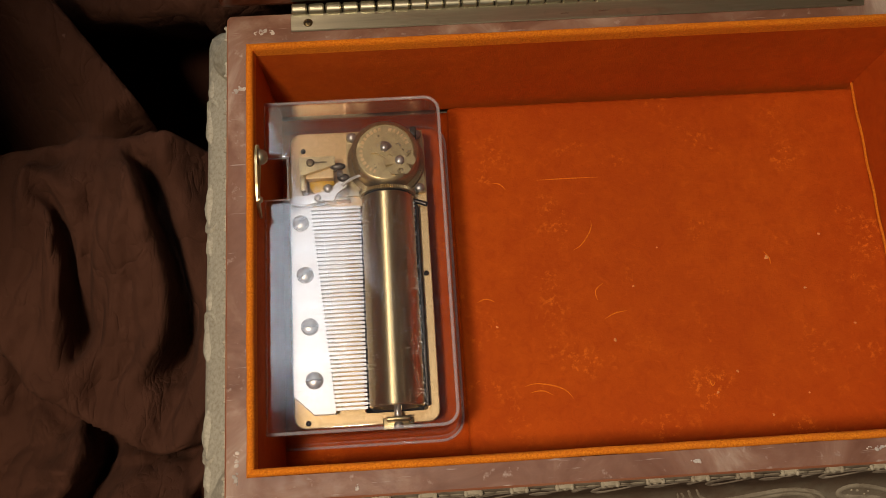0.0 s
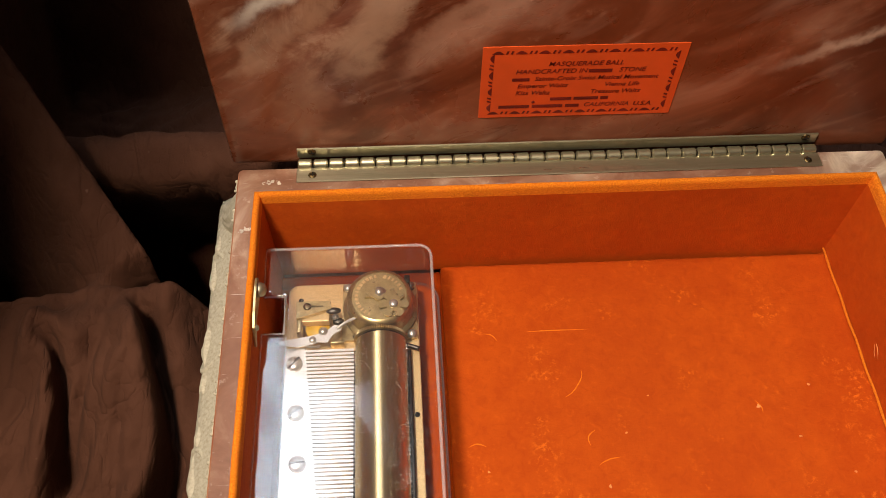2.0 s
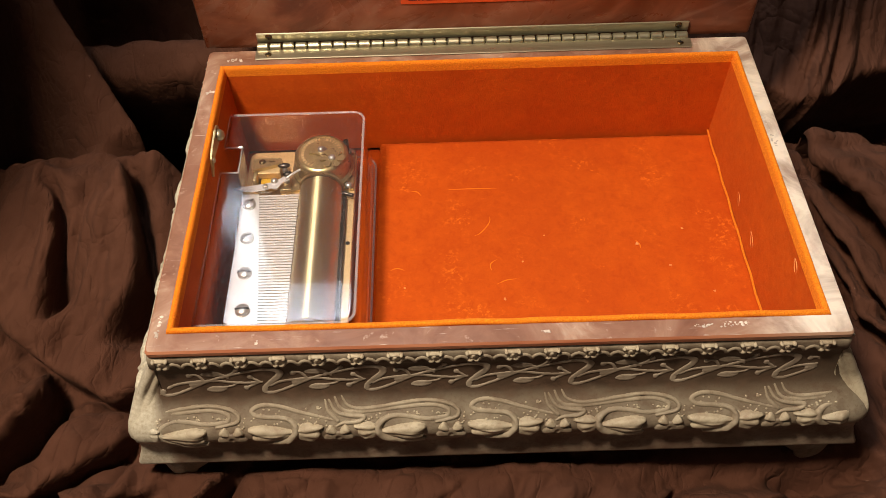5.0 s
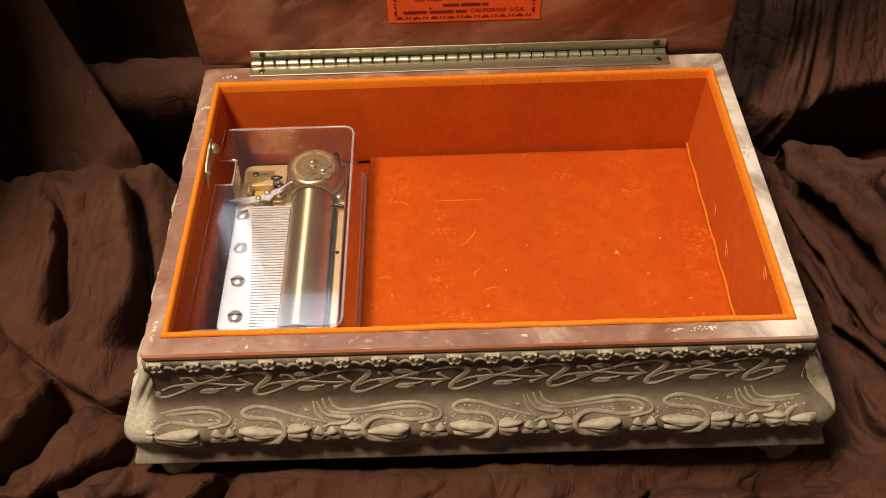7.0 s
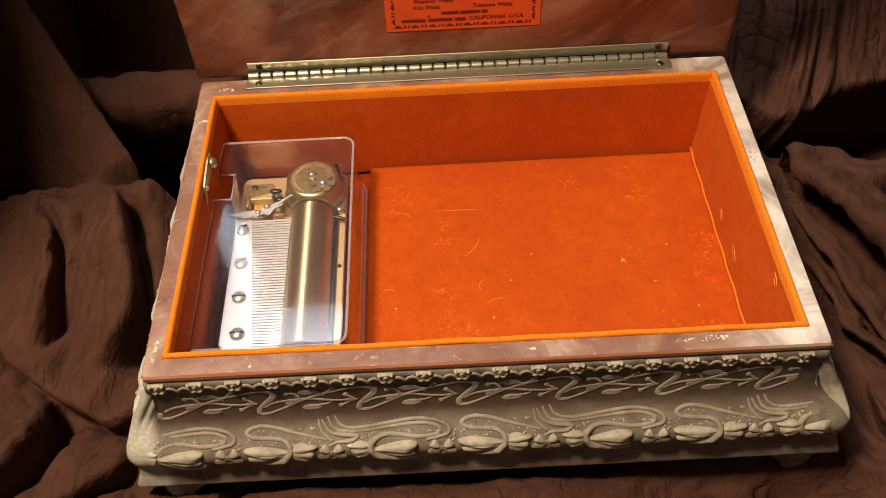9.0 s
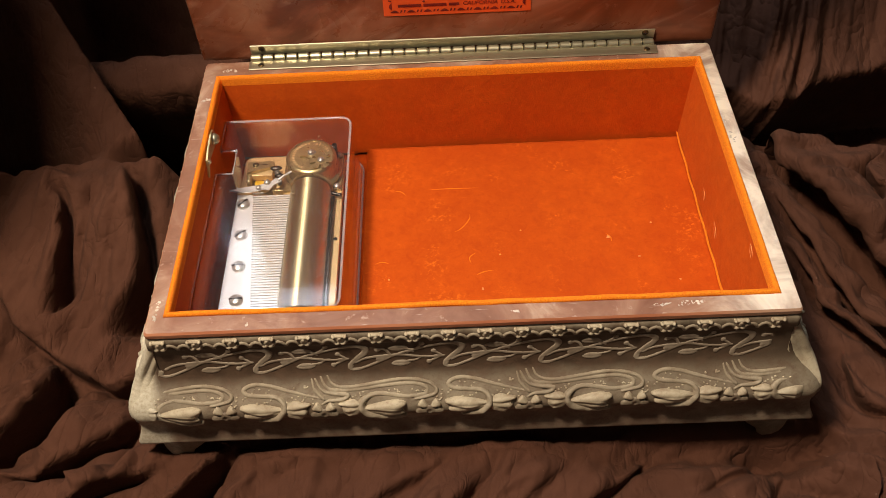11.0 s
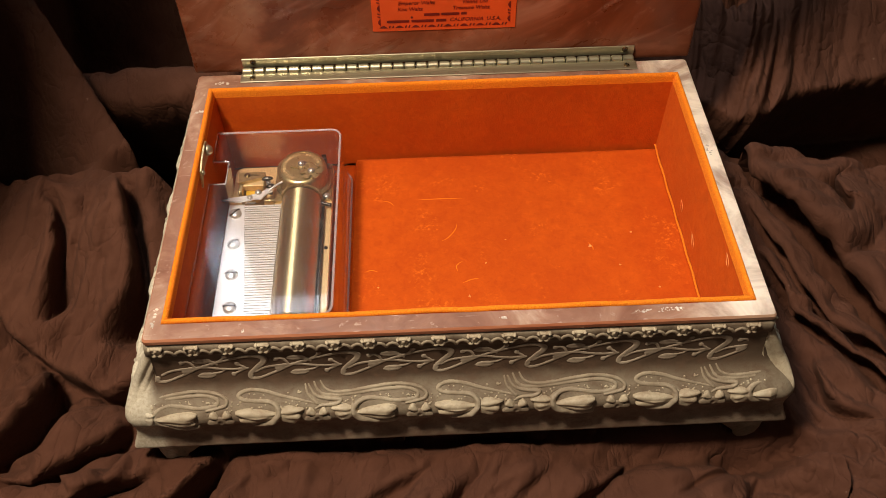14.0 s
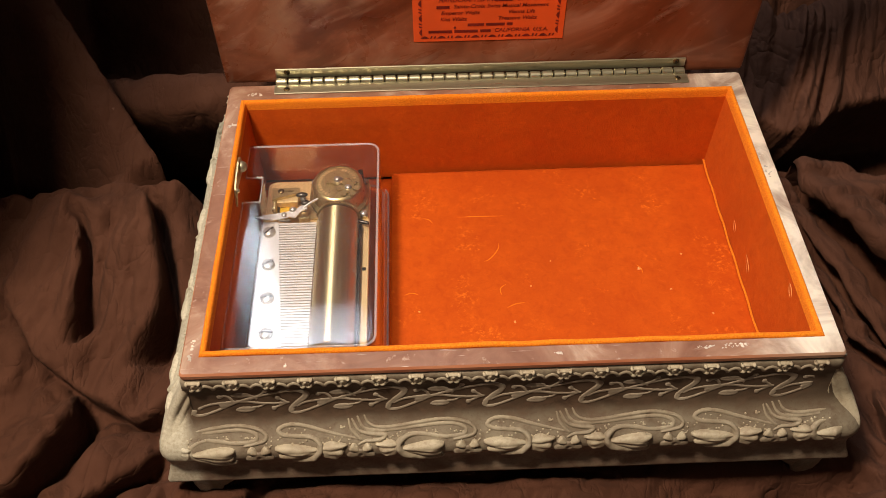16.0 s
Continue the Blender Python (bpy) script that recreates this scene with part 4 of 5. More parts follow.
def bud_height(U, S):
    return highest(petal(U, S, (-49.5, 33.6), (-30.5, 32.2), 2.3, 3.0, 0.72), petal(U, S, (-48, 34.6), (-31.5, 36.6), 2.5, 2.1, 0.66), petal(U, S, (-46, 33.6), (-32, 34.4), 0.9, 2.9, 0.6))


def turned_bud_height(U, S):
    return highest(petal(U, S, (6.5, 33.0), (-13, 31.8), 2.2, 3.0, 0.66), petal(U, S, (6, 34.2), (-11.5, 35.8), 2.5, 2.2, 0.6), petal(U, S, (4, 33.8), (-9, 33.8), 0.9, 2.9, 0.55))


def leaf_height(U, S):
    return highest(petal(U, S, (-49.5, 31.6), (-60.5, 31.4), 1.5, 2.4, 0.45), petal(U, S, (-51, 33.4), (-58, 34.4), 1.7, 2.0, 0.7), petal(U, S, (-52, 35), (-57, 37.4), 1.6, 1.5, 0.75), dome(U, S, -54.6, 33.8, 4.4, 1.5, 0.3))


def turned_leaf_height(U, S):
    return highest(petal(U, S, (6.5, 32.4), (18.5, 31.2), 1.6, 2.7, 0.55), petal(U, S, (7.5, 34.2), (17, 34.6), 1.9, 2.2, 0.78), petal(U, S, (8, 36), (14.5, 38.6), 2.0, 1.7, 0.8), dome(U, S, 11.8, 34.2, 5.0, 1.6, 0.3))


def rosette_height(u, s):
    def height(U, S):
        lobes = [dome(U, S, u + 3.9 * math.cos(a), s + 0.6 + 3.1 * math.sin(a), 2.5, 1.1, 0.22) for a in (0.15, 1.15, 2.0, 3.0)]
        return highest(*lobes, dome(U, S, u, s, 3.0, 1.1, 0.25)) - dome(U, S, u, s + 0.2, 1.3, 0.7, 1.0)
    return height


def rosette_tips_height(u, s):
    def height(U, S):
        return highest(*[petal(U, S, (u + 0.6 * f, s - 1.8), (u + 4.4 * f, s - 4.6), 2.1, 1.7, 0.9) for f in (-1, 1)])
    return height


def beads_height(U, S):
    rng, out = random.Random(5), np.zeros(U.shape)
    for lo, hi, s0, s1, n in ((-50, -24, 25.8, 27.2, 12), (-16.5, -10, 26, 31.5, 12), (-56, -50, 27, 30.0, 7), (-8, 2, 23.2, 25.4, 6), (4, 20, 27.4, 31.0, 18), (8, 18, 22.2, 24.4, 5), (-7, 4, 28.4, 30.2, 4), (-25, -20, 25.4, 27.6, 4)):
        for k in range(n):
            out = np.maximum(out, dome(U, S, rng.uniform(lo, hi), rng.uniform(s0, s1), rng.uniform(0.40, 0.58), 0.5, 0.6))
    return out


def vine_height(n=41.5):
    """One bay of the frieze: a long S-shaped stem with hooked ends, a crossing stem, sprigs with berries, two leaves."""
    def at(pts):
        return [(u * n, 16.2 - 15.2 * v) for u, v in pts]

    def height(U, S):
        out = cord(U, S, at([(-0.01, 0.16), (-0.02, 0.08), (0.02, 0.02), (0.12, 0.06), (0.30, 0.28), (0.52, 0.58), (0.78, 0.80), (0.98, 0.93), (1.10, 0.93), (1.175, 0.82), (1.16, 0.64), (1.08, 0.42), (1.00, 0.20)]), (1.1, 0.65, 0.6, 0.6, 0.6, 0.75, 1.35, 1.2, 0.8), 0.30, True)
        for pts, w in (([(0.05, 0.28), (0.16, 0.42), (0.34, 0.50), (0.52, 0.52), (0.68, 0.44), (0.82, 0.40), (0.98, 0.42)], 0.75), ([(0.42, 0.51), (0.385, 0.70), (0.34, 0.78), (0.29, 0.75)], 0.7), ([(0.38, 0.50), (0.34, 0.42), (0.295, 0.38)], 0.65),
                       ([(0.60, 0.62), (0.70, 0.78), (0.755, 0.93)], 0.65), ([(0.66, 0.62), (0.64, 0.72), (0.58, 0.76)], 0.55), ([(0.74, 0.40), (0.69, 0.30), (0.60, 0.26)], 0.55), ([(0.97, 0.42), (0.90, 0.32), (0.83, 0.22)], 0.65), ([(0.97, 0.42), (0.93, 0.52), (0.885, 0.62)], 0.65)):
            out = np.maximum(out, cord(U, S, at(pts), w * 0.85, 0.28, True))
        for u, v in at(((0.285, 0.75), (0.29, 0.37), (0.76, 0.95), (0.825, 0.21), (0.88, 0.63))):
            out = np.maximum(out, dome(U, S, u, v, 1.25, 0.42, 0.3))
        for (u, v), f in zip(at(((0.515, 0.81), (0.535, 0.20))), (1, 1)):
            leaf = petal(U, S, (u + 4.2, v), (u - 4.6, v + 0.3), 1.9, 0.42, 0.5)
            out = np.maximum(out, leaf - 0.15 * cord(U, S, [(u + 4, v), (u - 4, v + 0.2)], 0.35, 1.0) * (leaf > 0.2))
        return out
    return height


def blossom_mesh():
    """A small squared flower under the rim, its lip turned out flat."""
    bm = bmesh.new()
    add_box(bm, -0.0025, 0.0025, -0.0040, 0.0005, 0.0972, 0.0985, 0.0005, 2)
    for f in (-1, 1):
        add_ball(bm, (0.0025 * f, -0.0034, 0.0981), (0.0009, 0.0013, 0.0007), pose(0, 0, 0, 0, -18 * f, 0), 9, 6)
        add_ball(bm, (0.0012 * f, -0.0033, 0.0936), (0.0015, 0.0014, 0.0010), pose(0, 0, 0, 0, 20 * f, 0), 9, 6)
    add_ball(bm, (0, -0.0022, 0.0955), (0.0027, 0.0021, 0.0024), None, 12, 8)
    add_ball(bm, (0, -0.0038, 0.0970), (0.0010, 0.0008, 0.0009), None, 8, 6)
    return mesh_of("blossom", bm, CREAM)


def scallop_mesh(n=0.01555):
    """Two waves of the garland between one flower and the next."""
    bm = bmesh.new()
    for a, b in ((0.12, 0.50), (0.50, 0.88)):
        pts = [Vector((n * (a + (b - a) * s), -0.0026, 0.0930 + 0.0029 * math.sin(math.pi * s) ** 0.8)) for s in (0, 0.12, 0.28, 0.5, 0.72, 0.88, 1)]
        add_tube(bm, pts, 0.0010, 8, 0.0)
        add_ball(bm, (n * (a + b) / 2, -0.0016, 0.0934), (0.0024, 0.0012, 0.0014), None, 9, 6)
    return mesh_of("scallop", bm, SCROLL)


def corner_leaf_mesh():
    """A long ribbed leaf that bridges the hollow of an end face beside its corner; local x runs away from the corner."""
    bm = bmesh.new()
    rows = []
    for i in range(25):
        k = i / 24
        z = 0.0925 - 0.0290 * k
        d0 = np.interp(-z, [-p[1] for p in SIDE], [p[0] for p in SIDE])
        full = 0.0022 + 0.0138 * k + 0.0016 * math.sin(math.pi * k) + 0.0010 * math.sin(math.pi * min(1, max(0, k - 0.55) / 0.45))
        row = []
        for j in range(21):
            q = j / 20
            reach = 0.010 + 0.008 * math.sin(math.pi * (0.15 + 0.7 * k))
            rib = 1 - 0.09 * math.cos(q * 7 * math.pi) * (0.3 + 0.7 * q)
            fall = math.cos(math.pi / 2 * q ** 1.6)
            d = d0 - 0.0006 + (full - d0 + 0.0006) * fall * rib
            row.append(bm.verts.new((-d0 * 0.86 + 0.0004 + q * reach, -d, z)))
        rows.append(row)
    for a, b in zip(rows, rows[1:]):
        for p, q, r, s in zip(a, a[1:], b[1:], b):
            bm.faces.new((p, q, r, s))
    lip = [r[0] for r in rows]
    last = lip
    for j in range(1, 17):
        q = j / 16
        turn = [bm.verts.new((v.co.x - (0.0011 * abs(math.sin(3 * math.pi * q)) + 0.0004 * (1 - q)) * math.sin(math.pi * min(1, 0.12 + i / 22)), min(v.co.y + 0.012 * q, 0.0), v.co.z)) for i, v in enumerate(lip)]
        for a, b, c, d in zip(last, last[1:], turn[1:], turn):
            bm.faces.new((a, d, c, b))
        last = turn
    return mesh_of("corner_leaf", bm, CREAM)


def build_relief():
    blossom, scallop, vine = blossom_mesh(), scallop_mesh(), relief_mesh("vine", VINE, -3, 52, 0.6, 17.5, vine_height())
    motifs = [("scroll", -72, 27, 17, 42, scroll_height), ("bud", -51, -30, 28, 41.5, bud_height), ("bud", -14, 8, 28, 41, turned_bud_height), ("leaf", -62, -48, 29, 40, leaf_height), ("leaf", 5, 20, 28.5, 41, turned_leaf_height),
              ("rosette", -27, -13, 30, 42, rosette_height(-20, 36.4)), ("rosette", 18, 32, 30, 42, rosette_height(24.5, 36.4)),
              ("rosette_petal", -27, -13, 29, 37, rosette_tips_height(-20, 36.4)), ("rosette_petal", 18, 32, 29, 37, rosette_tips_height(24.5, 36.4)), ("beading", -57, 21, 21, 32, beads_height)]
    fine = {"beading": 0.18, "scroll": 0.24}
    stone = {"scroll": SCROLL, "rosette": CARVED}
    whole = {}
    for side, half in ((FRONT, 139.0), (WEST, 90.5), (EAST, 90.5)):
        x = -half + 4
        while x < half - 3:
            piece("blossom", blossom, music_box, side @ Matrix.Translation((x / 1000, 0.0014, 0.0013)))
            if x + 15.5 < half:
                piece("scallop", scallop, music_box, side @ Matrix.Translation((x / 1000, 0.0010, 0.0014)))
            x += 15.6
        for k in range(7 if half > 100 else 4):
            at = -half + 1.0 + 42.2 * k if half > 100 else -half + 10.5 + 42.2 * k
            me = vine if at + 52 < half - 2 else relief_mesh("vine", VINE, -3, 52, 0.6, 17.5, vine_height(), 0.30, -999, half - 4 - at)
            if me:
                piece("vine", me, music_box, side @ Matrix.Translation((at / 1000, 0, 0)))
        lim = half + 8.0
        for k in (-1, 0, 1, 2):
            o = BAY * k if half > 100 else BAY * k - 23.5
            for m, (name, u0, u1, s0, s1, height) in enumerate(motifs):
                if u1 + o < -lim or u0 + o > lim:
                    continue
                if u0 + o > -lim and u1 + o < lim:
                    if m not in whole:
                        whole[m] = relief_mesh(name, stone.get(name, CREAM), u0, u1, s0, s1, height, fine.get(name, 0.30))
                    me = whole[m]
                else:
                    me = relief_mesh(name, stone.get(name, CREAM), u0, u1, s0, s1, height, fine.get(name, 0.30), -lim - o, lim - o, 18.0 if name == "scroll" else 5.0)
                if me:
                    piece(name, me, music_box, side @ Matrix.Translation((o / 1000, 0 if half > 100 else 0.0017, 0)))
    leaf = corner_leaf_mesh()
    for side in (WEST, EAST):
        for f in (-1, 1):
            piece("corner_leaf", leaf, music_box, side @ Matrix.Diagonal((f, 1, 1, 1)) @ Matrix.Translation((-0.0905, 0, 0)))


def build_lining():
    """Four velvet-covered boards with rolled top edges, and the padded floor in two levels."""
    t = 0.0027
    lip = [(0.0000, TOP + 0.0002), (0.0003, TOP + 0.0009), (0.0010, TOP + 0.0013), (0.0018, TOP + 0.0012), (0.0025, TOP + 0.0006), (t, TOP - 0.0006)]
    sides = [("west", (-CX, CY0), (-CX, CY1), (1, 0)), ("east", (CX, CY1), (CX, CY0), (-1, 0)), ("south", (CX, CY0), (-CX, CY0), (0, 1)), ("north", (-CX, CY1), (CX, CY1), (0, -1))]
    for name, a, b, inward in sides:
        bm = bmesh.new()
        prof = [(0.0, 0.0485)] + lip + [(t + 0.0003, TOP - 0.004), (t + 0.0016, 0.0600), (t + 0.0022, 0.0485)]
        way = Vector((b[0] - a[0], b[1] - a[1], 0))
        steps = 60
        rows = []
        for i in range(steps + 1):
            s = i / steps
            row = []
            for d, z in prof:
                cut = min(d, t) * (1.0 if 0 else 1.0)
                length = way.length
                along = cut + (length - 2 * cut) * s
                p = Vector((a[0], a[1], 0)) + way.normalized() * along
                wob = 0.00028 * noise.noise((p.x * 60, p.y * 60, 3.0)) if z > TOP - 0.001 else 0
                row.append(Vector((p.x + inward[0] * (d + wob), p.y + inward[1] * (d + wob), z + wob)))
            rows.append(row)
        vs = [[bm.verts.new(p) for p in r] for r in rows]
        for r0, r1 in zip(vs, vs[1:]):
            for i in range(len(prof) - 1):
                f = bm.faces.new((r0[i], r0[i + 1], r1[i + 1], r1[i]))
                f.material_index = 1 if 1 <= i <= 6 else 0
        part("lining_board", bm, [VELVET_WALL, PIPING], music_box, "orange velvet side lining with fuzzy rolled edge")
    # padded floor, soft at its edges
    for name, x0, x1, z in (("floor_pad", -0.0545, CX - t - 0.0012, FLOOR), ("floor_lining", -CX + t, -0.0535, FLOOR - 0.0042)):
        bm = bmesh.new()
        y0, y1 = CY0 + t + 0.001, CY1 - t - 0.0036
        rings = []
        for d, h in ((0.0, -0.0045), (0.0, -0.0022), (0.0005, -0.0010), (0.0015, -0.0003), (0.0035, 0.0), (0.0042, 0.0)):
            rings.append(rounded_rect(x0 + d, x1 - d, y0 + d, y1 - d, 0.0015, z + h))
        add_rings(bm, rings, cap1=True)
        sharpen(part(name, bm, VELVET, music_box, "worn orange velvet floor pad with crushed pile"), 70)
    bm = bmesh.new()
    add_tube(bm, [Vector((CX - t - 0.0026 + 0.0002 * math.sin(k), CY0 + t + (CY1 - CY0 - 2 * t) * k / 40, FLOOR + 0.0004)) for k in range(41)], 0.0006, 6)
    part("seam", bm, PIPING, music_box, "frayed velvet seam along the floor")


LINT = ((0.0760, 0.0050, 0.0011), (0.0080, -0.0260, 0.0009), (0.0900, -0.0090, 0.0008), (0.0560, -0.0420, 0.0007), (0.1000, 0.0140, 0.0007), (0.0470, -0.0500, 0.0008),
        (0.0680, -0.0600, 0.0007), (-0.0400, -0.0180, 0.0008), (0.0180, -0.0040, 0.0006), (0.1080, -0.0250, 0.0006), (0.0300, 0.0120, 0.0006), (0.0840, -0.0520, 0.0006))


def build_lint():
    rng = random.Random(8)
    for x, y, r in LINT:
        bm = bmesh.new()
        for k in range(3):
            add_ball(bm, (x + rng.uniform(-r, r) * 0.5, y + rng.uniform(-r, r) * 0.5, FLOOR + 0.0002), (r * rng.uniform(0.4, 0.8), r * rng.uniform(0.4, 0.8), 0.0004), None, 6, 4)
        ob = new("lint", mesh_of("lint", bm, FLAKE))
        tagged(ob, "pale speck of lint on the velvet floor", "lint", "specks of lint")


def build_hinge():
    x0, x1 = -0.1152, 0.1102
    hinge = part("hinge", lower_leaf(x0, x1), HINGE, music_box, "long tarnished nickel piano hinge", False)
    bm = bmesh.new()
    add_box(bm, x0 + 0.0003, x1 - 0.0003, 0.1046, 0.1055, 0.1064, 0.1122, 0.0003, 1)
    part("upper_leaf", bm, HINGE, hinge, "", False)
    n = 34
    step_x = (x1 - x0 - 0.001) / n
    meshes = []
    for r in (0.00235, 0.00222):
        bm = bmesh.new()
        l = step_x * 0.92
        add_lathe(bm, [(r * 0.7, 0), (r, 0.0006), (r, l - 0.0006), (r * 0.7, l)], (0, 0, 0), pose(0, 0, 0, 0, 90, 0), 14)
        meshes.append(mesh_of("knuckle", bm, HINGE))
        meshes[-1].set_sharp_from_angle(angle=radians(40))
    for k in range(n):
        piece("knuckle", meshes[k % 2], hinge, Matrix.Translation((x0 + 0.0005 + step_x * k, 0.1012, 0.1061)))
    bm = bmesh.new()
    add_lathe(bm, [(0.0012, 0), (0.0012, x1 - x0 - 0.002)], (x0 + 0.001, 0.1012, 0.1061), pose(0, 0, 0, 0, 90, 0), 8)
    part("pin", bm, DARK_STEEL, hinge)
    for x in (-0.1085, 0.1045):
        for up in (0, 1):
            bm = bmesh.new()
            place = (x, 0.1045, 0.1102) if up else (x, 0.0956, 0.1059)
            add_lathe(bm, [(0.0018, -0.0004), (0.0018, 0.0001), (0.0014, 0.0004), (0.0004, 0.0005)], place, pose(0, 0, 0, 90 if up else 0), 14)
            screw = part("hinge_screw", bm, BRASS_DARK, hinge)
            bm = bmesh.new()
            x_, y_, z_ = place
            if up:
                add_box(bm, x_ - 0.0011, x_ + 0.0011, y_ - 0.0008, y_ - 0.0004, z_ - 0.00015, z_ + 0.00015)
                add_box(bm, x_ - 0.00015, x_ + 0.00015, y_ - 0.00082, y_ - 0.00042, z_ - 0.0011, z_ + 0.0011)
            else:
                add_box(bm, x_ - 0.0011, x_ + 0.0011, y_ - 0.00015, y_ + 0.00015, z_ + 0.0004, z_ + 0.0008)
                add_box(bm, x_ - 0.00015, x_ + 0.00015, y_ - 0.0011, y_ + 0.0011, z_ + 0.00042, z_ + 0.00082)
            part("cross_slot", bm, BLACK, screw, "", False)


def lower_leaf(x0, x1):
    bm = bmesh.new()
    add_box(bm, x0, x1, 0.0922, 0.0995, 0.1051, 0.1060, 0.0003, 1)
    return bm


def text_mesh(words, size, shear=0.22):
    data = bpy.data.curves.new("words", "FONT")
    data.body, data.size, data.shear, data.align_x, data.resolution_u = words, size * 1.06, shear, "CENTER", 3
    data.offset = 0.00004
    ob = new("words", data)
    me = bpy.data.meshes.new_from_object(ob.evaluated_get(bpy.context.evaluated_depsgraph_get()))
    bpy.data.objects.remove(ob)
    me.materials.append(INK)
    return me


def build_lid():
    lid = music_box_lid()
    # paper label glued inside the lid
    lx0, lx1, lz0, lz1, face = -0.0388, 0.0404, 0.1272, 0.1656, 0.1060
    bm = bmesh.new()
    add_box(bm, lx0, lx1, face - 0.0004, face + 0.0002, lz0, lz1)
    label = part("label", bm, PAPER, lid, "orange paper label printed in dark red", False)
    cx, w, h = (lx0 + lx1) / 2, lx1 - lx0, lz1 - lz0
    y = face - 0.00055

    def line(words, u, v, size):
        me = text_mesh(words, size)
        ob = piece("lettering", me, label, Matrix.Translation((cx + u * w, y, lz0 + v * h)) @ pose(0, 0, 0, 90))
        return ob

    def bars(u0, u1, v, size, words):
        """One plain bar for each word."""
        n = (u1 - u0) * w / sum(words)
        x = cx + u0 * w
        for letters in words:
            bm = bmesh.new()
            add_box(bm, x, x + n * (letters - 0.7), y - 0.00006, y, lz0 + v * h, lz0 + v * h + size * 0.55)
            part("plain_bar", bm, INK, label, "", False)
            x += n * letters
    line("MASQUERADE BALL", 0.01, 0.735, 0.0031)
    line("HANDCRAFTED IN", -0.155, 0.635, 0.0031)
    bars(0.030, 0.160, 0.635, 0.0031, (7,))
    line("STONE", 0.245, 0.635, 0.0031)
    bars(-0.345, -0.245, 0.535, 0.0028, (5,))
    line("Sainte-Croix Swiss Musical Movement", 0.075, 0.535, 0.0030)
    line("Emperor Waltz", -0.19, 0.435, 0.0030)
    line("Vienna Life", 0.21, 0.435, 0.0030)
    line("Kiss Waltz", -0.235, 0.335, 0.0030)
    line("Treasure Waltz", 0.185, 0.335, 0.0030)
    bars(-0.14, 0.17, 0.245, 0.0029, (7, 8, 3))
    bars(-0.400, 0.030, 0.140, 0.0030, (8, 8, 4))
    line("CALIFORNIA", 0.155, 0.140, 0.0031)
    line("U.S.A.", 0.345, 0.140, 0.0031)
    bm = bmesh.new()
    add_lathe(bm, [(0.0007, 0.0), (0.0007, 0.0001)], (cx - 0.225 * w, y, lz0 + 0.225 * h), pose(0, 0, 0, 90), 10)
    part("printed_dot", bm, INK, label)

    # printed border: lens-shaped and slanting strokes in turn
    bm = bmesh.new()

    def stroke(px, pz, along, length, kind):
        ax, az = (1, 0) if along else (0, 1)
        nx, nz = (0, 1) if along else (-1, 0)
        pts = []
        if kind == "lens":
            for k in range(9):
                s = k / 8
                pts.append((s * length, 0.0))
            for k in range(8, -1, -1):
                s = k / 8
                pts.append((s * length, 0.0016 * math.sin(math.pi * s)))
            pts = pts[1:8] + pts[9:18]
        else:
            pts = [(0, 0), (length * 0.6, 0), (length, 0.0016), (length * 0.4, 0.0016)]
        vs = [bm.verts.new((px + a * ax + b * nx, y, pz + a * az + b * nz)) for a, b in pts]
        try:
            bm.faces.new(vs)
        except ValueError:
            pass
    for along, fixed, lo, hi in ((True, lz0 + 0.0020, lx0 + 0.0035, lx1 - 0.0035), (True, lz1 - 0.0036, lx0 + 0.0035, lx1 - 0.0035), (False, lx0 + 0.0046, lz0 + 0.0035, lz1 - 0.0035), (False, lx1 - 0.0030, lz0 + 0.0035, lz1 - 0.0035)):
        at, k = lo, 0
        while at < hi - 0.001:
            kind, l = (("lens", 0.0048), ("bar", 0.0014), ("bar", 0.0014))[k % 3]
            l = min(l, hi - at)
            stroke(at if along else fixed, fixed if along else at, along, l, kind)
            at += l + 0.00045
            k += 1
    ob = part("printed_border", bm, INK, label, "", False)


def music_box_lid():
    bm = bmesh.new()
    rings = []
    x0, x1, z0, z1 = -0.1432, 0.1432, 0.1018, 0.2880

    def ring(d, y, r):
        return [Vector((p.x, y, p.y)) for p in rounded_rect(x0 + d, x1 - d, z0 + d, z1 - d, r, 0)]
    for d, y, r in ((0.0030, 0.1060, 0.001), (0.0022, 0.1060, 0.001), (0.0006, 0.1064, 0.0012), (0.0, 0.1074, 0.0014), (0.0, 0.1110, 0.0014), (0.002, 0.1150, 0.004), (0.008, 0.1185, 0.006), (0.014, 0.1200, 0.008), (0.020, 0.1240, 0.01), (0.032, 0.1275, 0.012)):
        rings.append(ring(d, y, r))
    add_rings(bm, rings, cap0=True, cap1=True)
    return sharpen(part("lid", bm, LID_STONE, music_box, "open lid of polished brown marbled stone"), 40)


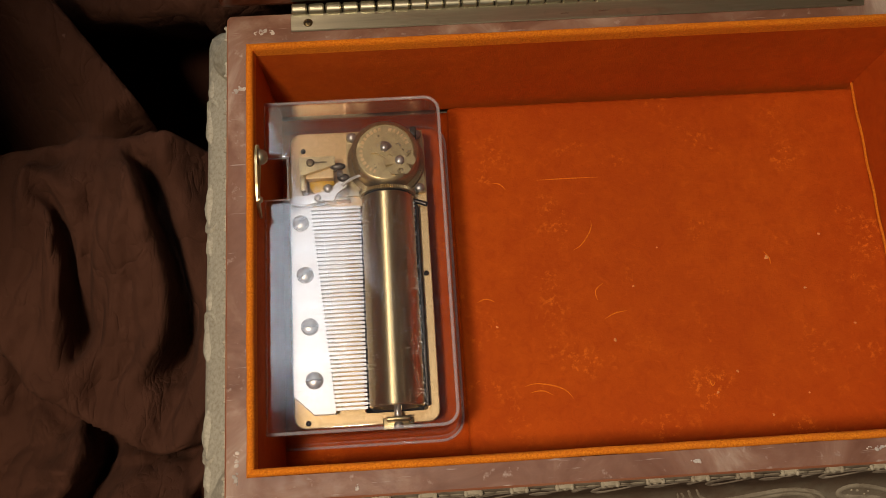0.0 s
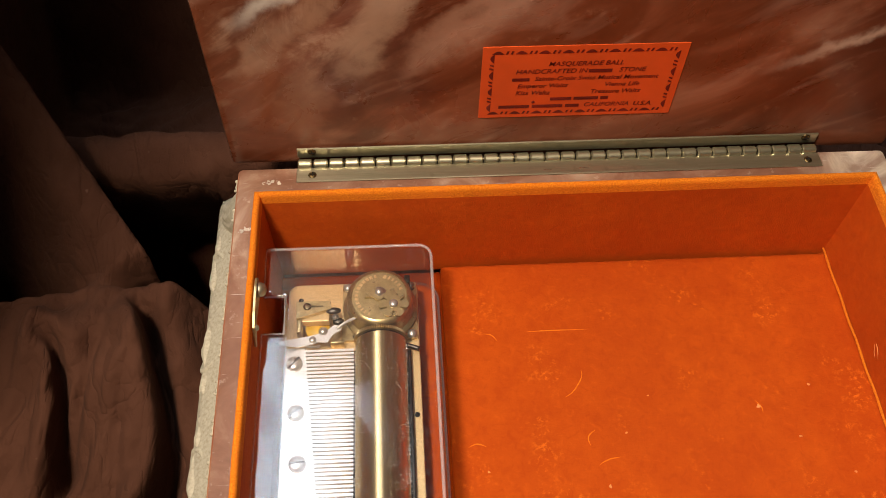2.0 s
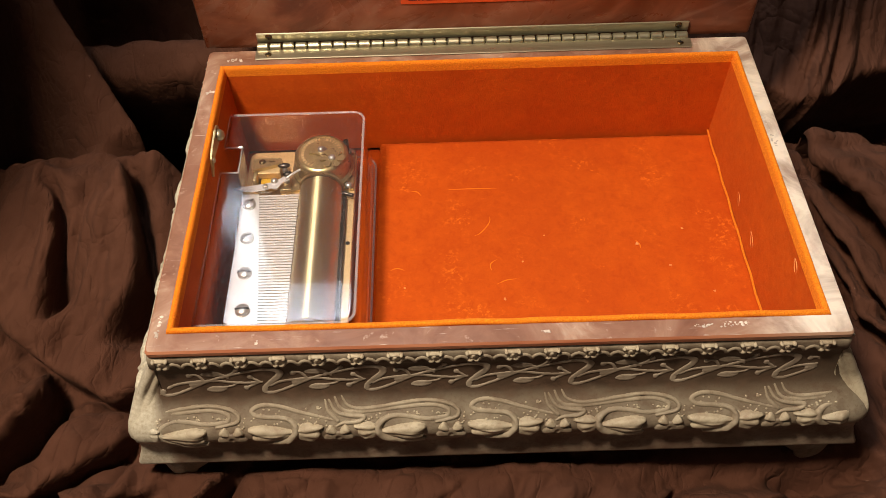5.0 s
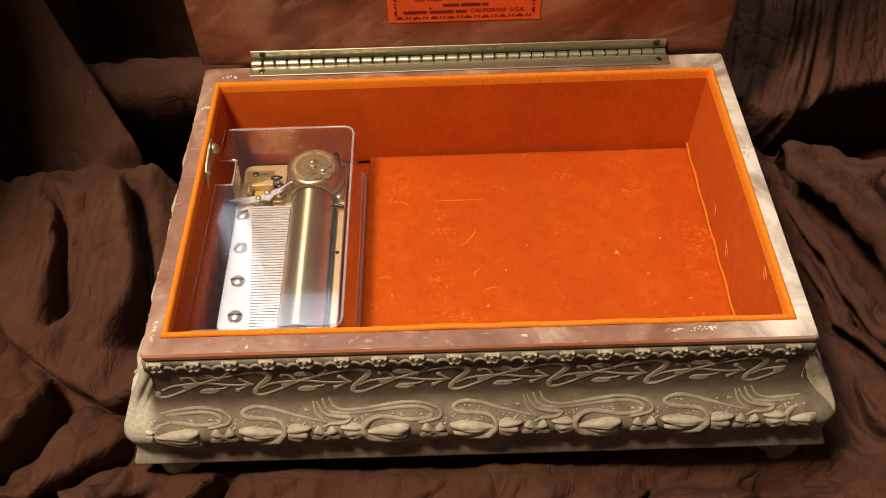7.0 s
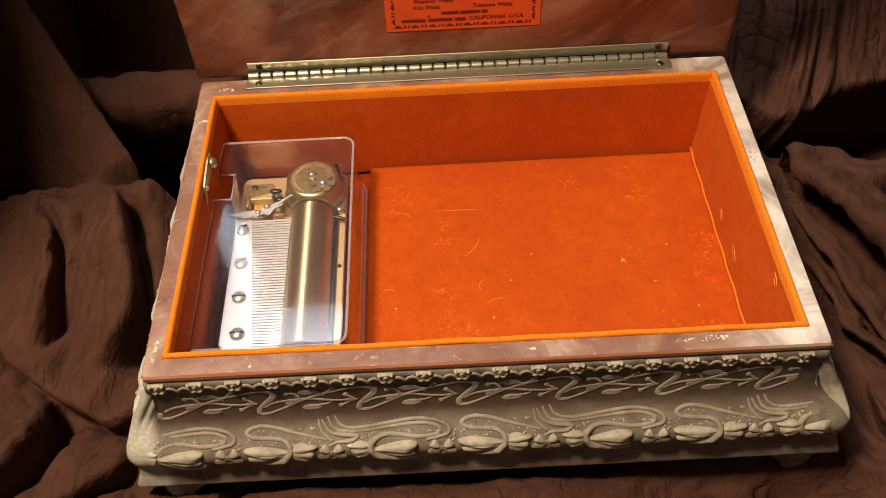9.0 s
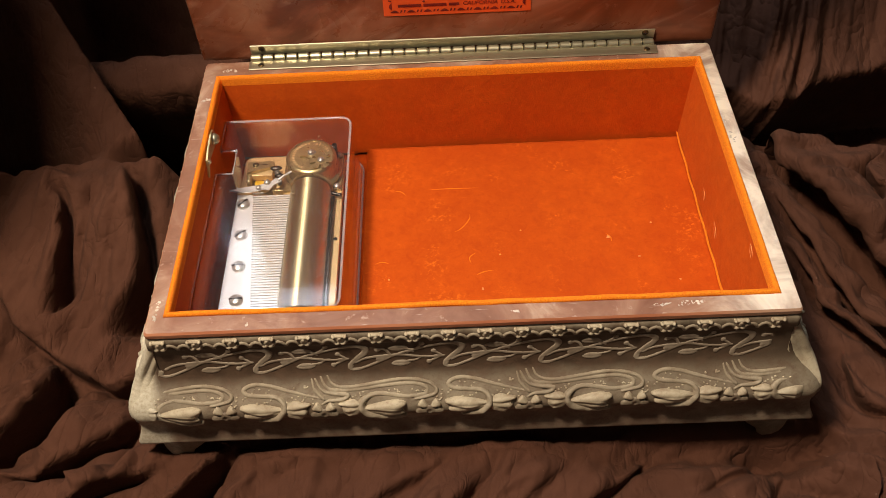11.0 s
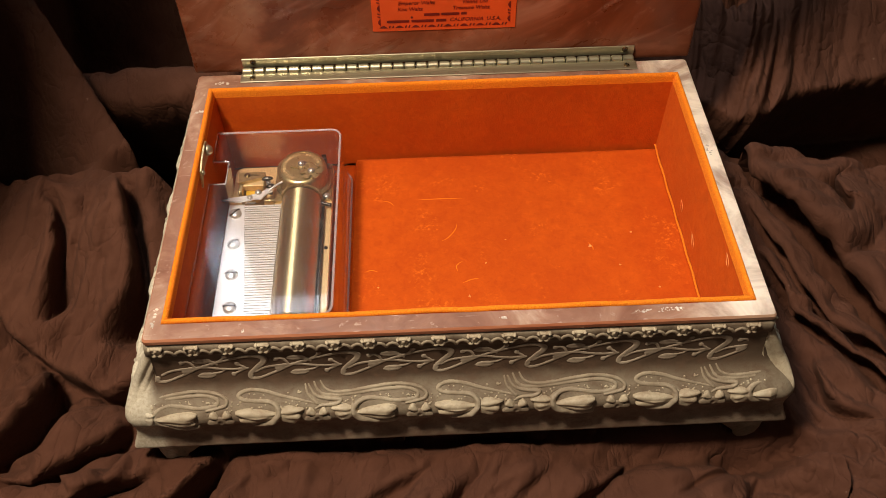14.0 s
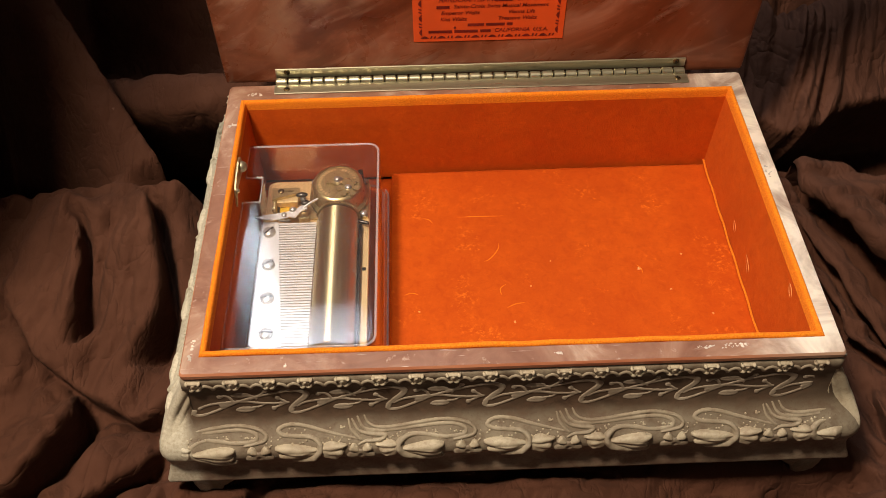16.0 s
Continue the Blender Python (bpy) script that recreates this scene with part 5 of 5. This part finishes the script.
def build_stop_lever():
    """The flat on-off lever and its round-headed screw on the velvet wall."""
    x = -CX + 0.0030
    bm = bmesh.new()
    outline = [(0.0465, 0.1040), (0.0480, 0.1010), (0.0465, 0.0975), (0.0420, 0.0965), (0.0310, 0.0985), (0.0270, 0.0980), (0.0215, 0.0940), (0.0205, 0.0955), (0.0250, 0.1025), (0.0310, 0.1040), (0.0420, 0.1050)]
    add_rings(bm, [[Vector((x + t, y, z)) for y, z in outline] for t in (0.0, 0.0009)], cap0=True, cap1=True)
    lever = part("stop_lever", bm, BRASS, music_box, "flat brass on-off lever", False)
    for y, z, r in ((0.0430, 0.1006, 0.0030), (0.0262, 0.1004, 0.0013)):
        bm = bmesh.new()
        add_lathe(bm, [(r, 0), (r, r * 0.25), (r * 0.9, r * 0.6), (r * 0.6, r * 0.95), (r * 0.2, r * 1.08)], (x + 0.0009, y, z), pose(0, 0, 0, 0, 90, 0), 16)
        part("screw_head", bm, HINGE, lever)


build_shell()
build_feet()
build_relief()
build_lining()
build_hinge()
build_lid()
build_stop_lever()
build_lint()


def build_wear():
    """Rubbed streaks on the velvet of the end wall, their shine put into pale colour."""
    for y, z, l in ((-0.0035, 0.0640, 0.0120), (0.0230, 0.0640, 0.0085), (-0.0430, 0.0960, 0.0075)):
        bm = bmesh.new()
        for k in (-1, 1):
            line = [Vector((CX - 0.0041 + (z - 0.06) * 0.03, y + l * s * 0.5, z + k * 0.0016 * math.cos(math.pi * s / 2) + s * l * 0.25)) for s in (-1, -0.6, -0.2, 0.2, 0.6, 1)]
            add_tube(bm, line, 0.00035, 6, 0.3)
        part("worn_streak", bm, FLAKE, music_box, "rubbed streak on the velvet wall, its shine put into pale colour")


def build_crush_marks():
    """Where the pile of the floor has been crushed or creased."""
    for pts in (((-0.023, 0.045), (-0.006, 0.0452), (0.014, 0.045)), ((0.003, 0.028), (0.003, 0.022), (-0.002, 0.015), (-0.008, 0.012)), ((0.007, -0.001), (0.002, -0.005), (0.003, -0.011)), ((0.003, -0.018), (0.009, -0.015), (0.016, -0.014)),
                ((-0.034, -0.044), (-0.026, -0.042), (-0.015, -0.045), (-0.010, -0.052)), ((-0.031, -0.046), (-0.024, -0.045), (-0.018, -0.048)), ((-0.039, 0.045), (-0.034, 0.044), (-0.031, 0.040)), ((-0.049, -0.008), (-0.044, -0.006), (-0.039, -0.008)), ((0.074, 0.009), (0.077, 0.005), (0.077, 0.001)), ((0.044, -0.043), (0.045, -0.047), (0.047, -0.045))):
        bm = bmesh.new()
        add_tube(bm, spline([(x, y, FLOOR - 0.0001) for x, y in pts], 5), 0.00032, 6, 0.4)
        part("crush_mark", bm, PIPING, music_box, "crushed crease in the velvet pile")


build_wear()
build_crush_marks()

# ---- the musical movement under its clear cover ----
movement = thing("musical_movement", (-0.094, 0.007, FLOOR - 0.0042), "brass cylinder musical movement with steel comb", "musical movement")
AX, AZ = -0.0822, 0.0668       # the cylinder's axis
BED = 0.0620


def build_bedplate():
    x0, x1, y0, y1 = -0.1225, -0.0658, -0.0550, 0.0685
    hole = (-0.0952, -0.0702, -0.0505, 0.0350)
    bm = bmesh.new()
    out = [rounded_rect(x0, x1, y0, y1, 0.0045, z) for z in (0.0585, BED - 0.0003)] + [rounded_rect(x0 + 0.0003, x1 - 0.0003, y0 + 0.0003, y1 - 0.0003, 0.0043, BED)]
    inn = [rounded_rect(*hole, 0.0015, z) for z in (BED, 0.0585)]
    add_rings(bm, out + inn, close=True)
    bed = sharpen(part("bedplate", bm, GOLD, movement, "gilt hatched metal bedplate"), 40)
    for x, y in ((-0.117, 0.0605), (-0.117, -0.0530), (-0.0680, 0.0045)):
        bm = bmesh.new()
        add_lathe(bm, [(0.0011, 0), (0.0011, 0.0002)], (x, y, BED), None, 14)
        part("screw_hole", bm, BLACK, bed)
    for x, y in ((-0.117, 0.0605), (-0.117, -0.0500), (-0.0690, 0.0605), (-0.0690, -0.0500)):
        bm = bmesh.new()
        add_lathe(bm, [(0.0030, 0.0500), (0.0030, 0.0586)], (x, y, 0), None, 14)
        part("stand_off", bm, BRASS, bed)
    # black sheet over the well's floor: the shade under the cylinder put into colour
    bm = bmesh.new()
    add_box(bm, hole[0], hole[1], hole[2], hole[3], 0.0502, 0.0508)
    part("well_shade", bm, BLACK, movement, "", False)


ROOT0, ROOT1 = (-0.1138, 0.0338), (-0.1058, -0.0495)
TIP = -0.0936


def build_comb():
    bm = bmesh.new()
    add_prism(bm, [(-0.1215, 0.0340), (-0.1100, 0.0340), (-0.1040, -0.0490), (-0.1130, -0.0490), (-0.1215, -0.0415)], BED, 0.0646)
    part("comb_base", bm, BRASS, movement, "", False)
    bm = bmesh.new()
    outline = [(-0.1222, 0.0346), (ROOT0[0], 0.0346), ROOT0, ROOT1, (ROOT1[0], -0.0505), (-0.1142, -0.0505), (-0.1222, -0.0428)]
    add_prism(bm, outline, 0.0646, 0.0668)
    bmesh.ops.bevel(bm, geom=[e for e in bm.edges if e.verts[0].co.z > 0.0667 and e.verts[1].co.z > 0.0667], offset=0.0003, segments=1, affect="EDGES")
    comb = part("comb", bm, STEEL, movement, "bright brushed steel comb", False)
    n = 50
    pitch = (ROOT0[1] - ROOT1[1]) / n
    bm = bmesh.new()
    add_box(bm, 0, 1, -pitch * 0.31, pitch * 0.31, -0.0009, 0.0)
    tooth = mesh_of("tooth", bm, STEEL, False)
    for k in range(n):
        y = ROOT0[1] - pitch * (k + 0.5)
        s = (k + 0.5) / n
        x = ROOT0[0] + (ROOT1[0] - ROOT0[0]) * s - 0.0004
        piece("tooth", tooth, comb, Matrix.Translation((x, y, 0.06675)) @ Matrix.Diagonal((TIP - x, 1, 1, 1)))
    for (x, y), a in zip(((-0.1180, 0.0270), (-0.1166, 0.0052), (-0.1152, -0.0160), (-0.1138, -0.0372)), (48, 38, 3, 2)):
        bm = bmesh.new()
        add_lathe(bm, [(0.0034, 0), (0.0034, 0.0008), (0.0031, 0.0014), (0.0024, 0.0019), (0.0012, 0.0022), (0.0002, 0.0023)], (x, y, 0.0668), None, 24)
        screw = part("comb_screw", bm, SCREW, movement, "slotted domed steel screw")
        bm = bmesh.new()
        add_box(bm, -0.0032, 0.0032, -0.00035, 0.00035, 0.0009, 0.00236)
        part("slot", bm, DARK_STEEL, screw, "", False, Matrix.Translation((x, y, 0.0668)) @ pose(0, 0, 0, 0, 0, a))


def build_cylinder():
    turn = pose(0, 0, 0, 90)      # local z runs towards -y
    R, y0, y1 = 0.01065, 0.0360, -0.0492
    L = y0 - y1
    bm = bmesh.new()
    add_lathe(bm, [(R - 0.0006, 0), (R, 0.0004), (R, L - 0.0004), (R - 0.0004, L), (R - 0.0012, L), (R - 0.0016, L - 0.0022), (0.0032, L - 0.0026)], (AX, y0, AZ), turn, 64, True, True)
    cyl = sharpen(part("cylinder", bm, CYLINDER, movement, "pinned brass cylinder"), 40)
    rng = random.Random(3)
    bm = bmesh.new()
    for k in range(900):
        a = rng.uniform(-100, 100)
        row = rng.randrange(50)
        y = ROOT0[1] - (ROOT0[1] - ROOT1[1]) * (row + 0.5) / 50 + rng.choice((-0.0006, -0.0002, 0.0002, 0.0006))
        nrm = Vector((math.sin(radians(a)), 0, math.cos(radians(a))))
        c = Vector((AX, y, AZ)) + nrm * R
        side = Vector((nrm.z, 0, -nrm.x)) * 0.00013
        up, fw = nrm * 0.0006, Vector((0, 0.00013, 0))
        base = [bm.verts.new(c + side * i + fw * j) for i, j in ((-1, -1), (1, -1), (1, 1), (-1, 1))]
        tipv = [bm.verts.new(c + up + side * i * 0.7 + fw * j * 0.7) for i, j in ((-1, -1), (1, -1), (1, 1), (-1, 1))]
        for i in range(4):
            j = (i + 1) % 4
            bm.faces.new((base[i], base[j], tipv[j], tipv[i]))
        bm.faces.new(tipv)
    part("pins", bm, SCREW, cyl, "fine steel pins", False, None, "stuff")
    # end gear
    bm = bmesh.new()
    rings = []
    teeth = 72
    for z in (0.0, 0.0014):
        ring = []
        for k in range(teeth * 2):
            r = 0.0114 if k % 2 else 0.0108
            a = 2 * math.pi * k / (teeth * 2)
            ring.append(Vector((AX + r * math.cos(a), 0.0382 - z, AZ + r * math.sin(a))))
        rings.append(ring)
    add_rings(bm, rings, cap0=True, cap1=True)
    part("gear", bm, BRASS, cyl, "fine-toothed brass gear", False)
    bm = bmesh.new()
    add_lathe(bm, [(0.0098, 0), (0.0098, 0.0022)], (AX, 0.0388, AZ), turn, 40)
    part("end_plate", bm, DARK_STEEL, cyl)
    # shaft and bearing post at the front end
    bm = bmesh.new()
    add_lathe(bm, [(0.0014, 0), (0.0014, 0.0070), (0.0010, 0.0074)], (AX, y1 + 0.003, AZ), turn, 14)
    part("shaft", bm, SCREW, cyl)
    bm = bmesh.new()
    add_box(bm, AX - 0.0045, AX + 0.0045, -0.0545, -0.0528, 0.0586, 0.0690, 0.0006)
    add_box(bm, AX - 0.0060, AX + 0.0060, -0.0575, -0.0528, 0.0600, 0.0632, 0.0004)
    part("bearing_post", bm, BRASS, movement)
    bm = bmesh.new()
    add_lathe(bm, [(0.0019, 0), (0.0019, 0.0008), (0.0010, 0.0014)], (AX, -0.0562, 0.0632), None, 14)
    part("bearing_screw", bm, SCREW, movement)
    # long dark strip added beside the cylinder, standing in for the well's shade
    bm = bmesh.new()
    add_box(bm, -0.0712, -0.0696, -0.0490, 0.0330, 0.0600, 0.0650, 0.0003)
    part("shade_strip", bm, DARK_STEEL, movement)


def build_barrel():
    bx, by = -0.0822, 0.0530
    bm = bmesh.new()
    add_prism(bm, [(-0.0990, 0.0390), (-0.0665, 0.0390), (-0.0665, 0.0670), (-0.0985, 0.0670)], BED, BED + 0.0016)
    plate = part("barrel_plate", bm, BRASS, movement, "", False)
    for x, y in ((-0.0963, 0.0648), (-0.0688, 0.0408), (-0.0690, 0.0648)):
        bm = bmesh.new()
        add_lathe(bm, [(0.0020, 0), (0.0020, 0.0012), (0.0015, 0.0019), (0.0004, 0.0022)], (x, y, BED + 0.0016), None, 16)
        part("plate_screw", bm, SCREW, plate)
    bm = bmesh.new()
    add_lathe(bm, [(0.0156, BED + 0.0016), (0.0160, BED + 0.0022), (0.0160, BED + 0.0040), (0.0150, BED + 0.0046), (0.0142, BED + 0.0050), (0.0139, 0.0740), (0.0137, 0.0752), (0.0128, 0.0762), (0.0118, 0.0766), (0.0116, 0.0762), (0.0010, 0.0762)], (bx, by, 0), None, 56)
    barrel = sharpen(part("spring_barrel", bm, BRASS, movement, "round brass spring barrel with stamped lid"), 35)
    # unreadable stamped ring: short raised bars
    bm = bmesh.new()
    rng = random.Random(5)
    for a in list(range(100, 250, 11)) + list(range(20, 86, 11)):
        w = rng.uniform(0.0003, 0.0007)
        turn = pose(bx, by, 0.0762, 0, 0, a)
        geo = bmesh.ops.create_cube(bm, size=1.0)
        for v in geo["verts"]:
            v.co = turn @ Vector((0.0097 + v.co.x * 0.0015, v.co.y * w * 2, v.co.z * 0.0003))
    part("stamped_marks", bm, GOLD, barrel, "worn stamped marks", False)
    # centre arbor with its stop finger, and the slotted stop wheel
    bm = bmesh.new()
    add_lathe(bm, [(0.0030, 0.0762), (0.0030, 0.0772), (0.0017, 0.0773), (0.0017, 0.0784), (0.0011, 0.0790), (0.0002, 0.0792)], (bx, by + 0.001, 0), None, 20)
    part("arbor", bm, SCREW, barrel)
    bm = bmesh.new()
    add_prism(bm, [(bx - 0.0060, by - 0.0012), (bx - 0.0030, by - 0.0010), (bx, by - 0.0032), (bx + 0.0022, by - 0.0010), (bx + 0.0012, by + 0.0030), (bx - 0.0020, by + 0.0032), (bx - 0.0034, by + 0.0006), (bx - 0.0058, by + 0.0012), (bx - 0.0048, by)], 0.0764, 0.0773)
    part("stop_finger", bm, BRASS, barrel, "", False)
    gx, gy = -0.0763, 0.0482
    ring = []
    for k in range(6):
        base = 60 * k + 8
        for da, r in ((-24, 0.0062), (-10, 0.0066), (4, 0.0062), (12, 0.0058), (14, 0.0034), (24, 0.0032), (29, 0.0056)):
            a = radians(base + da)
            ring.append((gx + r * math.cos(a), gy + r * math.sin(a)))
    bm = bmesh.new()
    add_prism(bm, ring, 0.0765, 0.0774)
    part("stop_wheel", bm, BRASS, barrel, "slotted brass stop wheel", False)
    bm = bmesh.new()
    add_lathe(bm, [(0.0019, 0.0774), (0.0019, 0.0780), (0.0014, 0.0786), (0.0003, 0.0787)], (gx, gy, 0), None, 18)
    part("wheel_screw", bm, SCREW, barrel)
    # winding ratchet beside the barrel
    bm = bmesh.new()
    add_box(bm, -0.0716, -0.0690, 0.0600, 0.0640, BED + 0.0016, 0.0748, 0.0004)
    part("click_post", bm, DARK_STEEL, movement)
    bm = bmesh.new()
    add_tube(bm, spline([(-0.0935, 0.0400, 0.0660), (-0.0880, 0.0362, 0.0650), (-0.0780, 0.0365, 0.0655), (-0.0700, 0.0345, 0.0650), (-0.0660, 0.0330, 0.0650)], 5), 0.0010, 8)
    part("bridge_arm", bm, DARK_STEEL, movement)


def build_governor():
    # bracket with a slanting top plate
    bm = bmesh.new()
    add_box(bm, -0.1172, -0.1150, 0.0395, 0.0525, BED, 0.0715, 0.0004)
    add_box(bm, -0.1172, -0.1030, 0.0505, 0.0528, BED, 0.0715, 0.0004)
    bracket = part("governor_bracket", bm, BRASS, movement, "brass governor bracket")
    bm = bmesh.new()
    add_prism(bm, [(-0.1176, 0.0534), (-0.1030, 0.0534), (-0.1028, 0.0496), (-0.1172, 0.0452)], 0.0710, 0.0730)
    part("top_plate", bm, BRASS, bracket, "bright brass top plate", False)
    bm = bmesh.new()
    add_lathe(bm, [(0.0017, 0.0728), (0.0017, 0.0734), (0.0010, 0.0737)], (-0.1128, 0.0508, 0), None, 16)
    part("pivot_cap", bm, BRASS_DARK, bracket)
    bm = bmesh.new()
    add_box(bm, -0.1090, -0.1060, 0.0505, 0.0512, 0.0728, 0.0731)
    add_box(bm, -0.1122, -0.1075, 0.0506, 0.0512, 0.0727, 0.0730)
    part("key_slot", bm, BRASS_DARK, bracket, "", False)
    bm = bmesh.new()
    add_lathe(bm, [(0.0008, BED), (0.0050, BED + 0.0010), (0.0052, 0.0660), (0.0050, 0.0664), (0.0004, 0.0666)], (-0.1090, 0.0440, 0), None, 24)
    part("worm_wheel", bm, AMBER, bracket, "amber nylon governor wheel")
    bm = bmesh.new()
    add_box(bm, -0.1152, -0.1036, 0.0448, 0.0503, 0.0668, 0.0708, 0.0004)
    part("side_plate", bm, GOLD, bracket, "", False)
    # upright worm with its air brake
    bm = bmesh.new()
    prof = [(0.0010, BED)]
    for k in range(12):
        prof += [(0.0010, BED + 0.0005 + k * 0.0008), (0.0014, BED + 0.0009 + k * 0.0008)]
    add_lathe(bm, prof, (-0.1010, 0.0462, 0), None, 12)
    worm = part("worm", bm, SCREW, movement)
    bm = bmesh.new()
    add_ball(bm, (-0.1018, 0.0492, 0.0716), (0.0034, 0.0016, 0.0012))
    add_ball(bm, (-0.0998, 0.0448, 0.0700), (0.0026, 0.0018, 0.0012))
    part("air_brake", bm, DARK_STEEL, worm)
    bm = bmesh.new()
    add_lathe(bm, [(0.0019, 0.0690), (0.0019, 0.0700), (0.0012, 0.0708), (0.0002, 0.0710)], (-0.1062, 0.0405, 0), None, 16)
    part("bracket_screw", bm, SCREW, bracket)
    # pressed steel stop lever with its long fingers
    bm = bmesh.new()
    add_prism(bm, [(-0.1262, 0.0356), (-0.1205, 0.0372), (-0.1120, 0.0385), (-0.1060, 0.0400), (-0.1020, 0.0432), (-0.0990, 0.0440), (-0.0985, 0.0412), (-0.1022, 0.0388), (-0.1045, 0.0352), (-0.1080, 0.0358), (-0.1110, 0.0348), (-0.1165, 0.0338), (-0.1205, 0.0345)], 0.0688, 0.0696)
    detent = part("detent_lever", bm, STEEL, movement, "pressed bright steel detent lever", False)
    bm = bmesh.new()
    add_lathe(bm, [(0.0015, 0.0696), (0.0015, 0.0703), (0.0010, 0.0708), (0.0002, 0.0709)], (-0.1105, 0.0366, 0), None, 16)
    part("lever_pivot", bm, SCREW, detent)
    bm = bmesh.new()
    add_tube(bm, spline([(-0.1005, 0.0415, 0.0700), (-0.0970, 0.0432, 0.0715), (-0.0930, 0.0440, 0.0735), (-0.0886, 0.0446, 0.0745)], 5), 0.0006, 8)
    part("feeler", bm, STEEL, detent)
    bm = bmesh.new()
    pts = [Vector((-0.1135 + 0.0060 * k / 40, 0.0346 + 0.0006 * math.cos(k * 1.3), 0.0676 + 0.0006 * math.sin(k * 1.3))) for k in range(41)]
    add_tube(bm, pts, 0.00020, 5)
    part("coil_spring", bm, SCREW, detent)
    bm = bmesh.new()
    add_box(bm, -0.1035, -0.0975, 0.0362, 0.0375, BED, 0.0672, 0.0003)
    part("comb_bridge", bm, BRASS, movement)


def build_cover():
    x0, x1, y0, y1 = -0.1296, -0.0592, -0.0590, 0.0715
    z0, z1 = 0.0500, 0.0878

    def outline(d, z, n0=0.0310, n1=0.0470, nx=-0.1205):
        r = max(0.0062 - d, 0.002)
        pts = [(x0 + d, y0 + d)]
        for cx, cy, s in ((x1 - d - r, y0 + d + r, 270), (x1 - d - r, y1 - d - r, 0)):
            pts += [(cx + r * math.cos(radians(s + 90 * i / 6)), cy + r * math.sin(radians(s + 90 * i / 6))) for i in range(7)]
        pts += [(x0 + d, y1 - d), (x0 + d, n1 + d), (nx + d, n1 + d), (nx + d, n0 - d), (x0 + d, n0 - d)]
        return [Vector((x, y, z)) for x, y in pts]
    cover = thing("movement_cover", (-0.0944, 0.006, z0), "clear scratched plastic cover over the musical movement", "cover")
    bm = bmesh.new()
    rings = [outline(d, z) for d, z in ((-0.0030, z0), (-0.0026, z0 + 0.0006), (-0.0019, z0 + 0.0016), (-0.0014, z0 + 0.0036), (-0.0008, 0.0700), (0.0, z1 - 0.0022), (0.0003, z1 - 0.0011), (0.0009, z1 - 0.0004), (0.0018, z1), (0.0024, z1))]
    add_rings(bm, rings, cap1=True)
    body = sharpen(part("clear_shell", bm, CLEAR, cover, "clear plastic shell"), 30)
    thick = body.modifiers.new("wall", "SOLIDIFY")
    thick.thickness, thick.offset = 0.0011, -1
    for name, d, z, r in (("top_edge", 0.0006, z1 - 0.0007, 0.0007), ("foot_edge", -0.0028, z0 + 0.0006, 0.0007)):
        bm = bmesh.new()
        line = outline(d, z)
        line = [line[0] + (line[-1] - line[0]) * 0.02] + line + [line[0]]
        add_tube(bm, line[1:], r, 8)
        part(name, bm, PALE_LINE, cover, "rounded edge of the clear cover, its bright line put into pale colour")


def build_scratches():
    """Fine scuffs on the top of the clear cover."""
    rng = random.Random(17)
    cover = bpy.data.objects["movement_cover"]
    for k in range(14):
        x, y, a, l = rng.uniform(-0.127, -0.068), rng.uniform(-0.050, 0.026), rng.gauss(-1.0, 0.5), rng.uniform(0.003, 0.014)
        way, bend = Vector((math.cos(a), math.sin(a), 0)), rng.uniform(-0.15, 0.15)
        side = Vector((-way.y, way.x, 0))
        bm = bmesh.new()
        add_tube(bm, [Vector((x, y, 0.08784)) + way * l * s + side * l * bend * s * (1 - s) for s in (0, 0.25, 0.5, 0.75, 1)], 0.00007, 5, 0.3)
        part("scratch", bm, PALE_LINE, cover, "fine pale scratch")


build_bedplate()
build_comb()
build_cylinder()
build_barrel()
build_governor()
build_cover()
build_scratches()
